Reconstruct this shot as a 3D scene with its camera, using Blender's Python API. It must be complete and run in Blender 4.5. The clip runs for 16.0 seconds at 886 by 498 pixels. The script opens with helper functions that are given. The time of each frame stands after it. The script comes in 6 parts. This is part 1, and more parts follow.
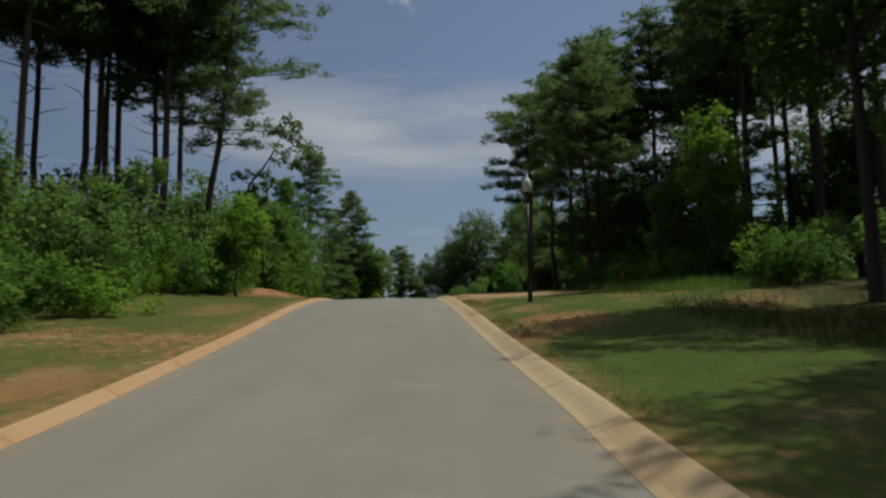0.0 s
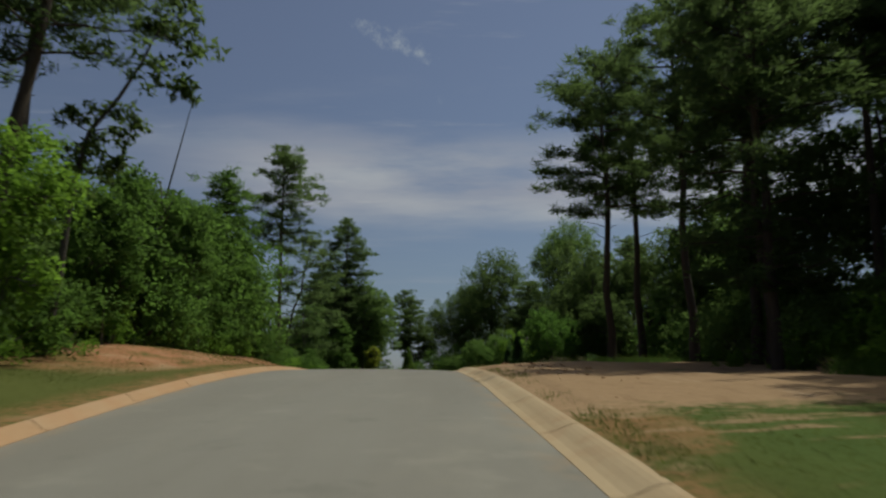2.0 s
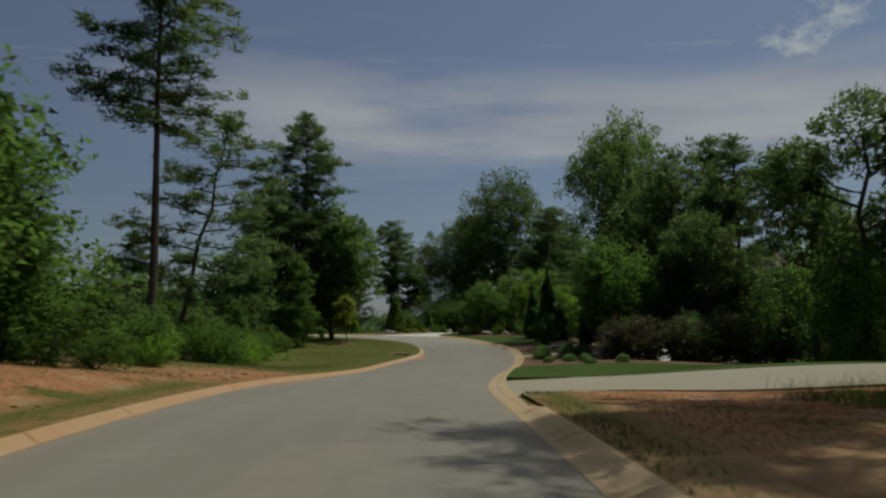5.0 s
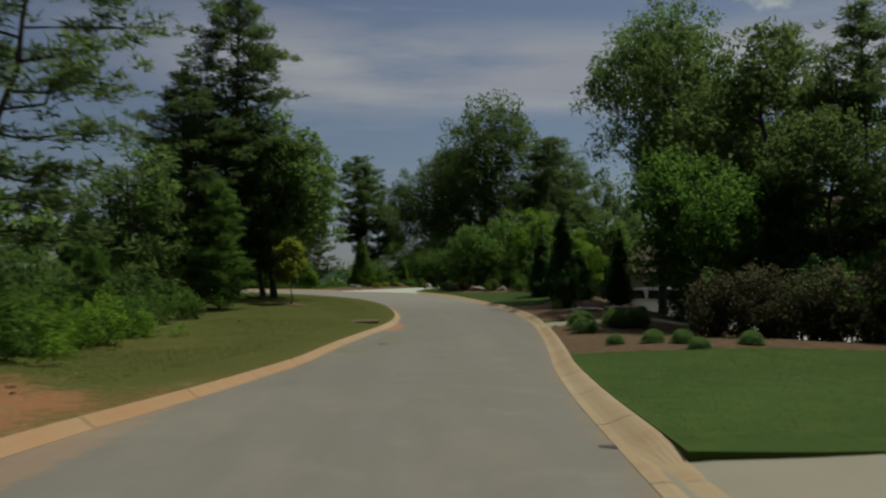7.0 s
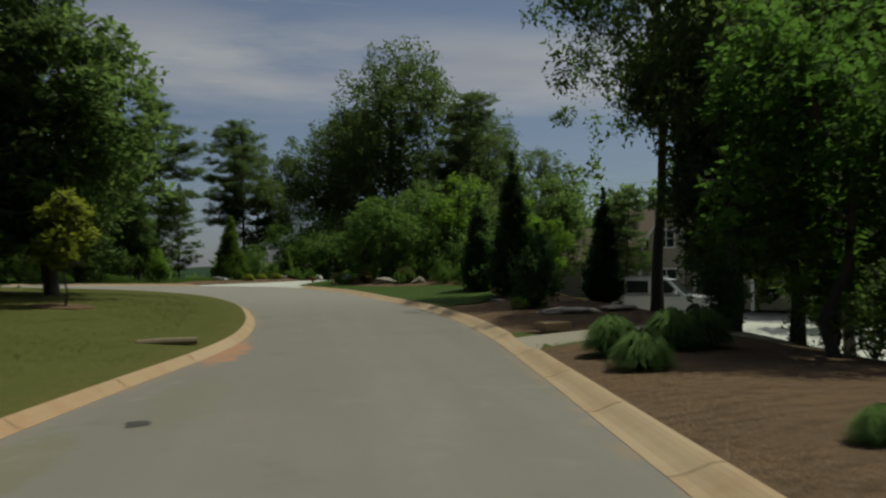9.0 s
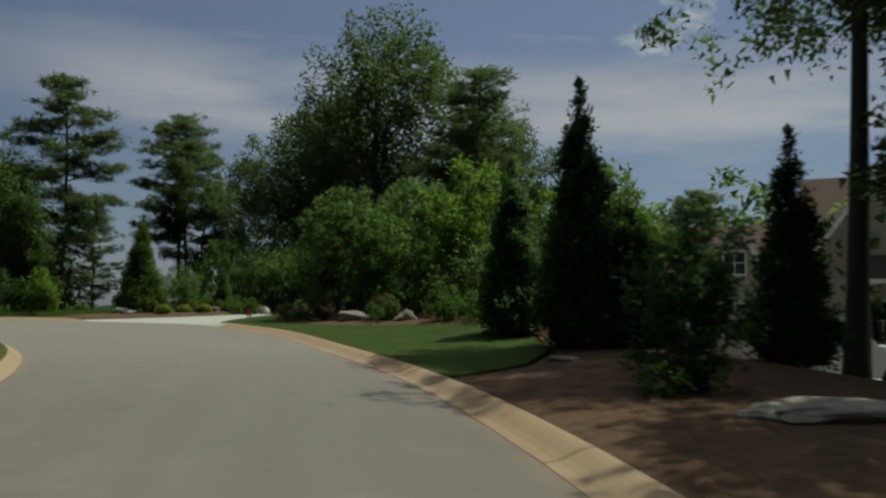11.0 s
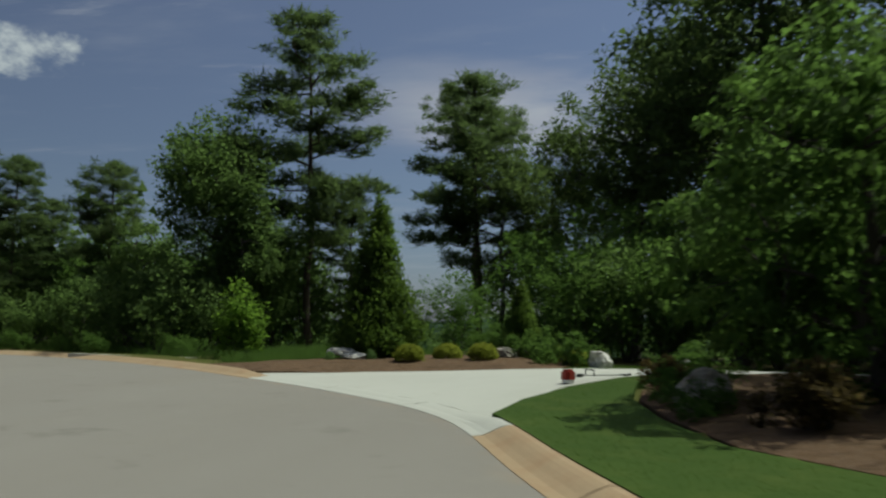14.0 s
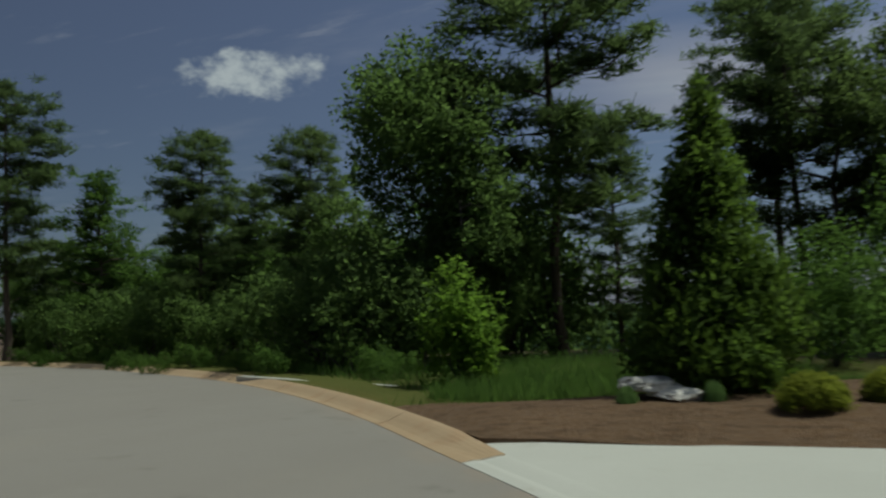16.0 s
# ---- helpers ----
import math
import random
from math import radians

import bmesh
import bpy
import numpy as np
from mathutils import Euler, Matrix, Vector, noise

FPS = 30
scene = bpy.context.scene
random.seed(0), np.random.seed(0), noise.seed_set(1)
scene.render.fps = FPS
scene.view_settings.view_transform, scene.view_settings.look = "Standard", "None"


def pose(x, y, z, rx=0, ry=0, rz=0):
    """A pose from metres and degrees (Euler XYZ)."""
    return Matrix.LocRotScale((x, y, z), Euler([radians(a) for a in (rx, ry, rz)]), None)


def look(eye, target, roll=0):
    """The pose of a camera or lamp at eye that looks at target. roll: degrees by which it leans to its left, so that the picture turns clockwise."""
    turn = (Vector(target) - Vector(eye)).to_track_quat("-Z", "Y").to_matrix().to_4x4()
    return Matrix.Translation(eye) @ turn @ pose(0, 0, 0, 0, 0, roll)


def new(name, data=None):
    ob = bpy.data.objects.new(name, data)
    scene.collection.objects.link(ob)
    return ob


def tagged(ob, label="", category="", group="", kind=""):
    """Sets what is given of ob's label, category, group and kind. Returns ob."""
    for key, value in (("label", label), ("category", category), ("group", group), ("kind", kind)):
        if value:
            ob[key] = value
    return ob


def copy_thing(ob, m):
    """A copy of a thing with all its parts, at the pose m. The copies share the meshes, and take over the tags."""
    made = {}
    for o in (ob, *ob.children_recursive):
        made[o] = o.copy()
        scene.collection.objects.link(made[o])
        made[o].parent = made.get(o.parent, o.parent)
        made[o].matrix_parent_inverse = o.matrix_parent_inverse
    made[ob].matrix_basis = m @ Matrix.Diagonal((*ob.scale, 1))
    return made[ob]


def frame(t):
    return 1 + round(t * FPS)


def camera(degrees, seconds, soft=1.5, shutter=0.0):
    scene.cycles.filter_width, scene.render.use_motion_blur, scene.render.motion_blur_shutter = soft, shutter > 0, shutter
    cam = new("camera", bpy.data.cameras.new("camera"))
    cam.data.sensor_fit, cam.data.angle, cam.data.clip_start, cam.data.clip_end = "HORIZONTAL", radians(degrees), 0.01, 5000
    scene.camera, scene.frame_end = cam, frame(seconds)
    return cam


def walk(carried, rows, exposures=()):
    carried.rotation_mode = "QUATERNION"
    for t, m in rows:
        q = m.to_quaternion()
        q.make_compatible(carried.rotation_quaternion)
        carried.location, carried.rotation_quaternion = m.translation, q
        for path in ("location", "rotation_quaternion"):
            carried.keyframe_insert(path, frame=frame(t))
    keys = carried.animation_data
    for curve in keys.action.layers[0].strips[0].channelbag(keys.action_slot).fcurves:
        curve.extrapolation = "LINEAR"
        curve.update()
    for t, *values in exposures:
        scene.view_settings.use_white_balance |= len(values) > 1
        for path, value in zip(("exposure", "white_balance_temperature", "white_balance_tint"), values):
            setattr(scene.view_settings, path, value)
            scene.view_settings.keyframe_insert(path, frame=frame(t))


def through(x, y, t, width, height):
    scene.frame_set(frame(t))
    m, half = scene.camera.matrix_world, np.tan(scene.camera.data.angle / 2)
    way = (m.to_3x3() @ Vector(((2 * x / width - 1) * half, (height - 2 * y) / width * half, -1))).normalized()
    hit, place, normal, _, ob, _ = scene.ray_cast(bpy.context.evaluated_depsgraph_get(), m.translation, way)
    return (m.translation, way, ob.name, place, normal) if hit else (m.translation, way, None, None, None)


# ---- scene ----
cam = camera(57.8, 16.0, soft=2.35, shutter=0.4)
PATH = [
    (0.0, (0.00, 0.00, 1.45), 0.00, 6.53, -1.06),
    (0.5, (-0.19, 5.35, 1.77), 0.16, 7.59, -0.02),
    (1.0, (-0.38, 10.46, 2.19), 0.29, 8.95, 0.15),
    (1.5, (-0.56, 15.31, 2.68), 0.48, 9.80, 0.25),
    (2.0, (-0.80, 19.90, 3.18), 0.63, 10.03, 0.33),
    (2.5, (-1.03, 24.25, 3.67), 0.68, 9.73, 0.10),
    (3.0, (-1.24, 28.40, 4.11), 0.70, 8.99, -0.15),
    (3.5, (-1.45, 32.38, 4.48), 0.84, 8.01, -0.25),
    (4.0, (-1.70, 36.24, 4.78), 1.04, 7.30, -0.18),
    (4.5, (-1.93, 40.03, 5.01), 0.23, 6.49, -0.09),
    (5.0, (-2.10, 43.78, 5.19), -0.39, 5.61, -0.05),
    (5.5, (-2.24, 47.53, 5.30), -0.53, 4.69, -0.06),
    (6.0, (-2.39, 51.27, 5.35), -0.36, 3.77, -0.11),
    (6.5, (-2.55, 55.02, 5.35), -0.44, 2.91, -0.11),
    (7.0, (-2.62, 58.79, 5.31), -2.50, 2.23, 0.08),
    (7.5, (-2.53, 62.58, 5.25), -4.50, 2.11, 0.50),
    (8.0, (-2.33, 66.38, 5.16), -6.26, 1.69, 0.24),
    (8.5, (-2.04, 70.18, 5.04), -7.78, 1.55, -0.14),
    (9.0, (-1.64, 73.95, 4.94), -9.59, 1.96, -0.17),
    (9.5, (-1.14, 77.66, 4.86), -11.04, 2.55, -0.06),
    (10.0, (-0.58, 81.30, 4.83), -11.79, 3.18, 0.09),
    (10.5, (-0.00, 84.87, 4.84), -11.53, 3.81, 0.26),
    (11.0, (0.51, 88.35, 4.89), -10.10, 4.46, 0.33),
    (11.5, (0.87, 91.75, 4.99), -7.99, 5.39, -0.00),
    (12.0, (1.00, 95.06, 5.13), -4.73, 5.84, -0.04),
    (12.5, (0.92, 98.24, 5.25), -0.39, 5.65, -0.09),
    (13.0, (0.59, 101.24, 5.36), 4.38, 5.49, 0.06),
    (13.5, (0.10, 103.99, 5.45), 8.72, 5.55, 0.55),
    (14.0, (-0.54, 106.50, 5.54), 12.46, 5.44, 0.62),
    (14.5, (-1.27, 108.83, 5.62), 16.14, 5.28, 0.40),
    (15.0, (-2.11, 111.02, 5.71), 19.86, 5.61, -0.12),
    (15.5, (-3.13, 113.13, 5.77), 24.37, 4.72, -0.76),
    (16.0, (-4.36, 115.14, 5.81), 29.29, 4.59, -1.81),
]


def aim(eye, yaw, pitch, roll):
    a, b = radians(yaw), radians(pitch)
    ahead = Vector((-math.sin(a) * math.cos(b), math.cos(a) * math.cos(b), math.sin(b)))
    return look(eye, Vector(eye) + ahead, roll)


walk(cam, [(t, aim(eye, yaw, pitch, roll)) for t, eye, yaw, pitch, roll in PATH],
     exposures=[(0.0, 0.12, 6480, -5), (2.5, -0.1, 6500, -5), (6.6, -0.24, 6600, -5), (8.5, -0.17, 6640, -6), (11.0, -0.1, 6500, -6), (12.5, 0.03, 6280, -6), (14.0, 0.06, 6220, -6), (15.0, -0.10, 6140, -6), (16.0, -0.26, 6120, -6)])

# ---- sky and sun ----
SUN_AZ, SUN_EL = 66.0, 64.0          # degrees right of the road's heading, degrees up
_a, _e = radians(SUN_AZ), radians(SUN_EL)
TO_SUN = Vector((math.sin(_a) * math.cos(_e), math.cos(_a) * math.cos(_e), math.sin(_e)))
world = bpy.data.worlds.new("sky")
scene.world = world
world.use_nodes = True


def link_in(nt, node, key, value):
    if isinstance(value, bpy.types.NodeSocket):
        nt.links.new(value, node.inputs[key])
    else:
        node.inputs[key].default_value = value


def set_operation(n, v): n.operation = v
def set_clamp(n, v): n.use_clamp = v
def set_interpolation(n, v): n.interpolation_type = v
def set_data_type(n, v): n.data_type = v
def set_attribute(n, v): n.attribute_name = v


SETTERS = {"operation": set_operation, "use_clamp": set_clamp, "interpolation_type": set_interpolation, "data_type": set_data_type,
           "attribute_name": set_attribute}


def nd(nt, kind, props=None, out=0, **ins):
    """A node with its settings and inputs; returns its output socket."""
    node = nt.nodes.new(kind)
    for k, v in (props or {}).items():
        SETTERS[k](node, v)
    for k, v in ins.items():
        key = int(k[1:]) if k[0] == "i" and k[1:].isdigit() else k.replace("_", " ")
        link_in(nt, node, key, v)
    return node.outputs[out]


def mth(nt, op, a, b=0.0, clamp=False):
    return nd(nt, "ShaderNodeMath", {"operation": op, "use_clamp": clamp}, i0=a, i1=b)


def ramp(nt, v, lo, hi, a=0.0, b=1.0, smooth=True):
    return nd(nt, "ShaderNodeMapRange", {"interpolation_type": "SMOOTHSTEP" if smooth else "LINEAR"}, Value=v,
              From_Min=lo, From_Max=hi, To_Min=a, To_Max=b)


def mix(nt, f, a, b):
    return nd(nt, "ShaderNodeMix", {"data_type": "RGBA"}, out=2, i0=f, i6=a, i7=b)


def rgb(*c):
    return (*c, 1.0)


def noise_tex(nt, vec, scale, detail=4.0, rough=0.55, out=0):
    return nd(nt, "ShaderNodeTexNoise", None, out, Vector=vec, Scale=scale, Detail=detail, Roughness=rough)


def mapped(nt, vec, scale=(1, 1, 1), loc=(0, 0, 0), rot=(0, 0, 0)):
    return nd(nt, "ShaderNodeMapping", None, 0, Vector=vec, Location=loc, Rotation=rot, Scale=scale)


def build_sky():
    nt = world.node_tree
    nt.nodes.clear()
    air = nt.nodes.new("ShaderNodeTexSky")
    air.sky_type, air.sun_disc = "NISHITA", False
    air.sun_elevation, air.sun_rotation = radians(SUN_EL), radians(SUN_AZ)
    air.air_density, air.dust_density, air.ozone_density = 1.0, 1.2, 2.0
    sky = air.outputs[0]
    where = nd(nt, "ShaderNodeTexCoord", None, 0)
    sep = nt.nodes.new("ShaderNodeSeparateXYZ")
    nt.links.new(where, sep.inputs[0])
    up = mth(nt, "MAXIMUM", sep.outputs[2], 0.04)
    # high cloud sheet: direction projected on a flat layer
    flat = nd(nt, "ShaderNodeCombineXYZ", None, 0, X=mth(nt, "DIVIDE", sep.outputs[0], up),
              Y=mth(nt, "DIVIDE", sep.outputs[1], up), Z=0.0)
    veil = noise_tex(nt, mapped(nt, flat, (0.55, 1.1, 1), (3.1, 0.2, 0), (0, 0, 0.35)), 1.0, 6.0, 0.6)
    streak = noise_tex(nt, mapped(nt, flat, (0.9, 3.0, 1), (1.7, 5.2, 0), (0, 0, -0.5)), 1.6, 7.0, 0.62)
    low = noise_tex(nt, mapped(nt, where, (2.2, 2.2, 14.0), (0.4, 0.0, 0.35)), 1.3, 5.0, 0.5)
    sway = mth(nt, "ADD", sep.outputs[2], mth(nt, "MULTIPLY", mth(nt, "SUBTRACT", low, 0.5), 0.10))
    band = mth(nt, "MULTIPLY", ramp(nt, sway, 0.185, 0.235), ramp(nt, sway, 0.33, 0.265))
    band = mth(nt, "MULTIPLY", band, ramp(nt, noise_tex(nt, mapped(nt, where, (1.6, 1.6, 9.0), (2.0, 0.3, 0)), 1.4, 6.0, 0.6), 0.30, 0.60))
    cover = mth(nt, "ADD", mth(nt, "MULTIPLY", ramp(nt, veil, 0.50, 0.85), 0.30),
                mth(nt, "MULTIPLY", ramp(nt, streak, 0.58, 0.82), 0.4))
    band = mth(nt, "MULTIPLY", band, ramp(nt, sep.outputs[0], -0.44, -0.14))
    cover = mth(nt, "ADD", cover, mth(nt, "MULTIPLY", band, 0.80), clamp=True)
    # fair-weather puffs
    puffs = None
    wisp = noise_tex(nt, where, 55.0, 7.0, 0.7)
    fluff = noise_tex(nt, mapped(nt, where, (1, 1, 1.5)), 16.0, 6.0, 0.62)
    for az, el, wide, tall, lean, thick in ((-42.3, 16.7, 0.090, 0.030, 6, 0.95), (26.0, 19.5, 0.065, 0.032, 20, 0.9), (-4.6, 24.6, 0.055, 0.013, -26, 0.42), (-1.0, 20.5, 0.010, 0.009, 0, 0.16), (86.0, 20.0, 0.09, 0.04, 0, 0.9), (150.0, 24.0, 0.1, 0.04, 0, 0.9)):
        a, e = radians(az), radians(el)
        d = Vector((math.sin(a) * math.cos(e), math.cos(a) * math.cos(e), math.sin(e)))
        side = Vector((math.cos(a), -math.sin(a), 0))
        rise = side.cross(d)
        c, s = math.cos(radians(lean)), math.sin(radians(lean))
        side, rise = side * c + rise * s, rise * c - side * s
        u = nd(nt, "ShaderNodeVectorMath", {"operation": "DOT_PRODUCT"}, out=1, i0=where, i1=side / wide)
        v = nd(nt, "ShaderNodeVectorMath", {"operation": "DOT_PRODUCT"}, out=1, i0=where, i1=rise / tall)
        front = nd(nt, "ShaderNodeVectorMath", {"operation": "DOT_PRODUCT"}, out=1, i0=where, i1=d)
        r2 = mth(nt, "ADD", mth(nt, "MULTIPLY", u, u), mth(nt, "MULTIPLY", v, v))
        one = mth(nt, "ADD", mth(nt, "SUBTRACT", 1.0, r2), mth(nt, "MULTIPLY", mth(nt, "SUBTRACT", wisp if tall < 0.02 else fluff, 0.5), 7.0 if tall < 0.02 else 4.5))
        one = mth(nt, "MULTIPLY", mth(nt, "MULTIPLY", ramp(nt, one, 0.0, 2.4 if tall < 0.02 else 1.1), thick), ramp(nt, front, 0.5, 0.6))
        puffs = one if puffs is None else mth(nt, "MAXIMUM", puffs, one)
    cloud = mix(nt, ramp(nt, low, 0.3, 0.7), rgb(5.6, 5.3, 6.4), rgb(7.4, 7.1, 7.8))
    base = mix(nt, 0.40, sky, rgb(2.5, 2.35, 4.3))
    # the sky is deeper away from the sun's side
    sunward = nd(nt, "ShaderNodeVectorMath", {"operation": "DOT_PRODUCT"}, out=1, i0=where, i1=Vector((math.sin(radians(45)), math.cos(radians(45)), 0)))
    deep = ramp(nt, sunward, -0.5, 0.75, 0.64, 1.16, False)
    base = nd(nt, "ShaderNodeVectorMath", {"operation": "SCALE"}, i0=base, Scale=deep)
    sunny = nd(nt, "ShaderNodeVectorMath", {"operation": "DOT_PRODUCT"}, out=1, i0=where, i1=TO_SUN)
    shade = mix(nt, cover, base, cloud)
    shade = mix(nt, ramp(nt, sunny, 0.66, 1.0), shade, rgb(14.6, 14.2, 13.9))
    shade = mix(nt, mth(nt, "MULTIPLY", puffs, 0.9), shade, rgb(8.5, 8.5, 8.8))
    bg = nd(nt, "ShaderNodeBackground", None, 0, Color=shade, Strength=0.060)
    end = nt.nodes.new("ShaderNodeOutputWorld")
    nt.links.new(bg, end.inputs[0])


build_sky()
sun = new("sun", bpy.data.lights.new("sun", "SUN"))
sun.data.energy, sun.data.angle, sun.data.color = 2.75, radians(0.6), (1.0, 0.95, 0.86)
sun.matrix_world = look(TO_SUN * 200, (0, 0, 0))


# ---- materials ----
def material(name, rough=0.8, metal=0.0, spec=0.3):
    m = bpy.data.materials.new(name)
    m.use_nodes = True
    nt = m.node_tree
    b = nt.nodes["Principled BSDF"]
    b.inputs["Roughness"].default_value, b.inputs["Metallic"].default_value = rough, metal
    b.inputs["Specular IOR Level"].default_value = spec
    return m, nt, b


def bumped(nt, b, height, strength=0.4, dist=0.02):
    nt.links.new(nd(nt, "ShaderNodeBump", None, 0, Strength=strength, Distance=dist, Height=height), b.inputs["Normal"])


def place(nt):
    return nd(nt, "ShaderNodeTexCoord", None, 3)


def plain(name, c, rough=0.6, metal=0.0, var=0.25, scale=6.0, spec=0.4, bump=0.15):
    m, nt, b = material(name, rough, metal, spec)
    p = place(nt)
    n = noise_tex(nt, p, scale, 5.0)
    f = noise_tex(nt, p, scale * 9, 3.0)
    lo, hi = [v * (1 - var) for v in c], [min(1, v * (1 + var)) for v in c]
    col = mix(nt, mth(nt, "ADD", mth(nt, "MULTIPLY", n, 0.7), mth(nt, "MULTIPLY", f, 0.3)), rgb(*lo), rgb(*hi))
    nt.links.new(col, b.inputs["Base Color"])
    if bump:
        bumped(nt, b, f, bump, 0.01)
    return m


def leaf_material(name, dark, light, through=0.3, warm=0.0):
    m, nt, b = material(name, 0.8, 0.0, 0.08)
    g = nd(nt, "ShaderNodeNewGeometry", None, 8)          # random per island
    ob = nd(nt, "ShaderNodeObjectInfo", None, 5)
    p = place(nt)
    n = noise_tex(nt, p, 0.95, 3.0)
    f = mth(nt, "ADD", mth(nt, "MULTIPLY", g, 0.14), mth(nt, "MULTIPLY", n, 0.70))
    f = mth(nt, "ADD", f, mth(nt, "MULTIPLY", ob, 0.2), clamp=True)
    col = mix(nt, f, rgb(*dark), rgb(*light))
    nt.links.new(col, b.inputs["Base Color"])
    turn = nt.nodes.new("ShaderNodeVectorTransform")
    turn.vector_type, turn.convert_from, turn.convert_to = "NORMAL", "OBJECT", "WORLD"
    nt.links.new(nd(nt, "ShaderNodeAttribute", {"attribute_name": "facing"}, out=1), turn.inputs[0])
    nt.links.new(turn.outputs[0], b.inputs["Normal"])
    tr = nd(nt, "ShaderNodeBsdfTranslucent", None, 0, Color=mix(nt, 0.5, col, rgb(light[0] * 1.4, light[1] * 1.5, light[2])))
    both = nd(nt, "ShaderNodeMixShader", None, 0, i0=through, i1=b.outputs[0], i2=tr)
    nt.links.new(both, nt.nodes["Material Output"].inputs[0])
    return m


def bark_material(name, c):
    m, nt, b = material(name, 0.9, 0.0, 0.2)
    p = place(nt)
    v = noise_tex(nt, mapped(nt, p, (9, 9, 1.6)), 1.0, 6.0, 0.65)
    w = noise_tex(nt, p, 1.3, 3.0)
    col = mix(nt, v, rgb(*[k * 0.45 for k in c]), rgb(*[k * 1.4 for k in c]))
    col = mix(nt, mth(nt, "MULTIPLY", w, 0.4), col, rgb(0.09, 0.085, 0.075))
    nt.links.new(col, b.inputs["Base Color"])
    bumped(nt, b, v, 0.8, 0.04)
    return m


def ground_material(name):
    """Verge grass with bare clay by the kerb, the sandy lot, and leaf litter under the trees."""
    m, nt, b = material(name, 0.95, 0.0, 0.1)
    p = place(nt)
    sep = nt.nodes.new("ShaderNodeSeparateXYZ")
    nt.links.new(p, sep.inputs[0])
    x, y = sep.outputs[0], sep.outputs[1]
    d = nd(nt, "ShaderNodeAttribute", {"attribute_name": "off_road"}, out=2)
    big = noise_tex(nt, p, 0.16, 5.0, 0.6)
    mid = noise_tex(nt, p, 0.7, 5.0, 0.6)
    fine = noise_tex(nt, p, 5.0, 6.0, 0.65)
    grain = noise_tex(nt, p, 28.0, 4.0, 0.7)
    grass = mix(nt, mid, rgb(0.066, 0.082, 0.018), rgb(0.100, 0.110, 0.027))
    grass = mix(nt, mth(nt, "MULTIPLY", fine, 0.35), grass, rgb(0.16, 0.14, 0.05))
    grass = mix(nt, ramp(nt, grain, 0.35, 0.7), mix(nt, 0.3, grass, rgb(0.03, 0.032, 0.010)), grass)
    grass = mix(nt, mth(nt, "MULTIPLY", ramp(nt, x, 0.5, 2.5), 0.7), grass, mix(nt, mid, rgb(0.040, 0.074, 0.015), rgb(0.074, 0.112, 0.026)))
    clay = mix(nt, fine, rgb(0.25, 0.102, 0.050), rgb(0.38, 0.190, 0.104))
    clay = mix(nt, ramp(nt, mid, 0.5, 0.75), clay, rgb(0.42, 0.29, 0.18))
    sand = mix(nt, fine, rgb(0.235, 0.145, 0.082), rgb(0.375, 0.248, 0.148))
    ruts = noise_tex(nt, mapped(nt, p, (1.5, 0.28, 1), (2, 9, 0), (0, 0, 0.25)), 1.0, 6.0, 0.68)
    sand = mix(nt, mth(nt, "MULTIPLY", ramp(nt, ruts, 0.46, 0.34), 0.55), sand, rgb(0.17, 0.098, 0.054))
    sand = mix(nt, mth(nt, "MULTIPLY", ramp(nt, ruts, 0.56, 0.70), 0.55), sand, rgb(0.43, 0.31, 0.21))
    sand = mix(nt, mth(nt, "MULTIPLY", ramp(nt, grain, 0.52, 0.72), 0.35), sand, rgb(0.16, 0.105, 0.066))
    litter = mix(nt, fine, rgb(0.035, 0.028, 0.014), rgb(0.085, 0.075, 0.03))
    patch = mth(nt, "ADD", mth(nt, "MULTIPLY", big, 0.7), mth(nt, "MULTIPLY", fine, 0.35))
    clay_m = ramp(nt, patch, 0.56, 0.70)
    near_kerb = mth(nt, "MULTIPLY", ramp(nt, d, 1.1, 0.35), ramp(nt, fine, 0.35, 0.6))
    early = ramp(nt, y, 76.0, 66.0)
    clay_m = mth(nt, "MULTIPLY", mth(nt, "MAXIMUM", clay_m, mth(nt, "MULTIPLY", near_kerb, 0.6)), mth(nt, "MAXIMUM", early, 0.15))
    # clay bank left of the crest
    wob = mth(nt, "MULTIPLY", mth(nt, "SUBTRACT", big, 0.5), 14.0)
    bank = mth(nt, "MULTIPLY", ramp(nt, mth(nt, "ADD", y, wob), 34.0, 42.0), ramp(nt, mth(nt, "ADD", y, wob), 72.0, 60.0))
    bank = mth(nt, "MULTIPLY", bank, mth(nt, "MULTIPLY", ramp(nt, mth(nt, "ADD", d, mth(nt, "MULTIPLY", fine, 0.8)), 1.2, 2.2), ramp(nt, mth(nt, "ADD", mid, mth(nt, "MULTIPLY", fine, 0.5)), 0.55, 0.72)))
    clay_m = mth(nt, "MAXIMUM", clay_m, bank)
    # bare clay by the kerb: a slump and some worn patches, each x, y, half width, half length
    ragged = mth(nt, "ADD", mth(nt, "MULTIPLY", mth(nt, "SUBTRACT", mid, 0.5), 2.6), mth(nt, "MULTIPLY", mth(nt, "SUBTRACT", fine, 0.5), 2.2))
    for cx, cy, rx, ry, k in ((-8.1, 66.6, 1.9, 5.0, 0.9), (2.8, 18.9, 1.5, 2.3, 0.65), (2.3, 22.4, 0.8, 1.3, 0.45), (1.75, 16.6, 0.7, 2.2, 0.6), (1.3, 28.5, 0.6, 2.0, 0.5), (-5.7, 11.0, 0.8, 2.5, 0.6), (6.3, 24.0, 1.6, 1.0, 0.5), (-7.0, 25.0, 1.0, 3.0, 0.35)):
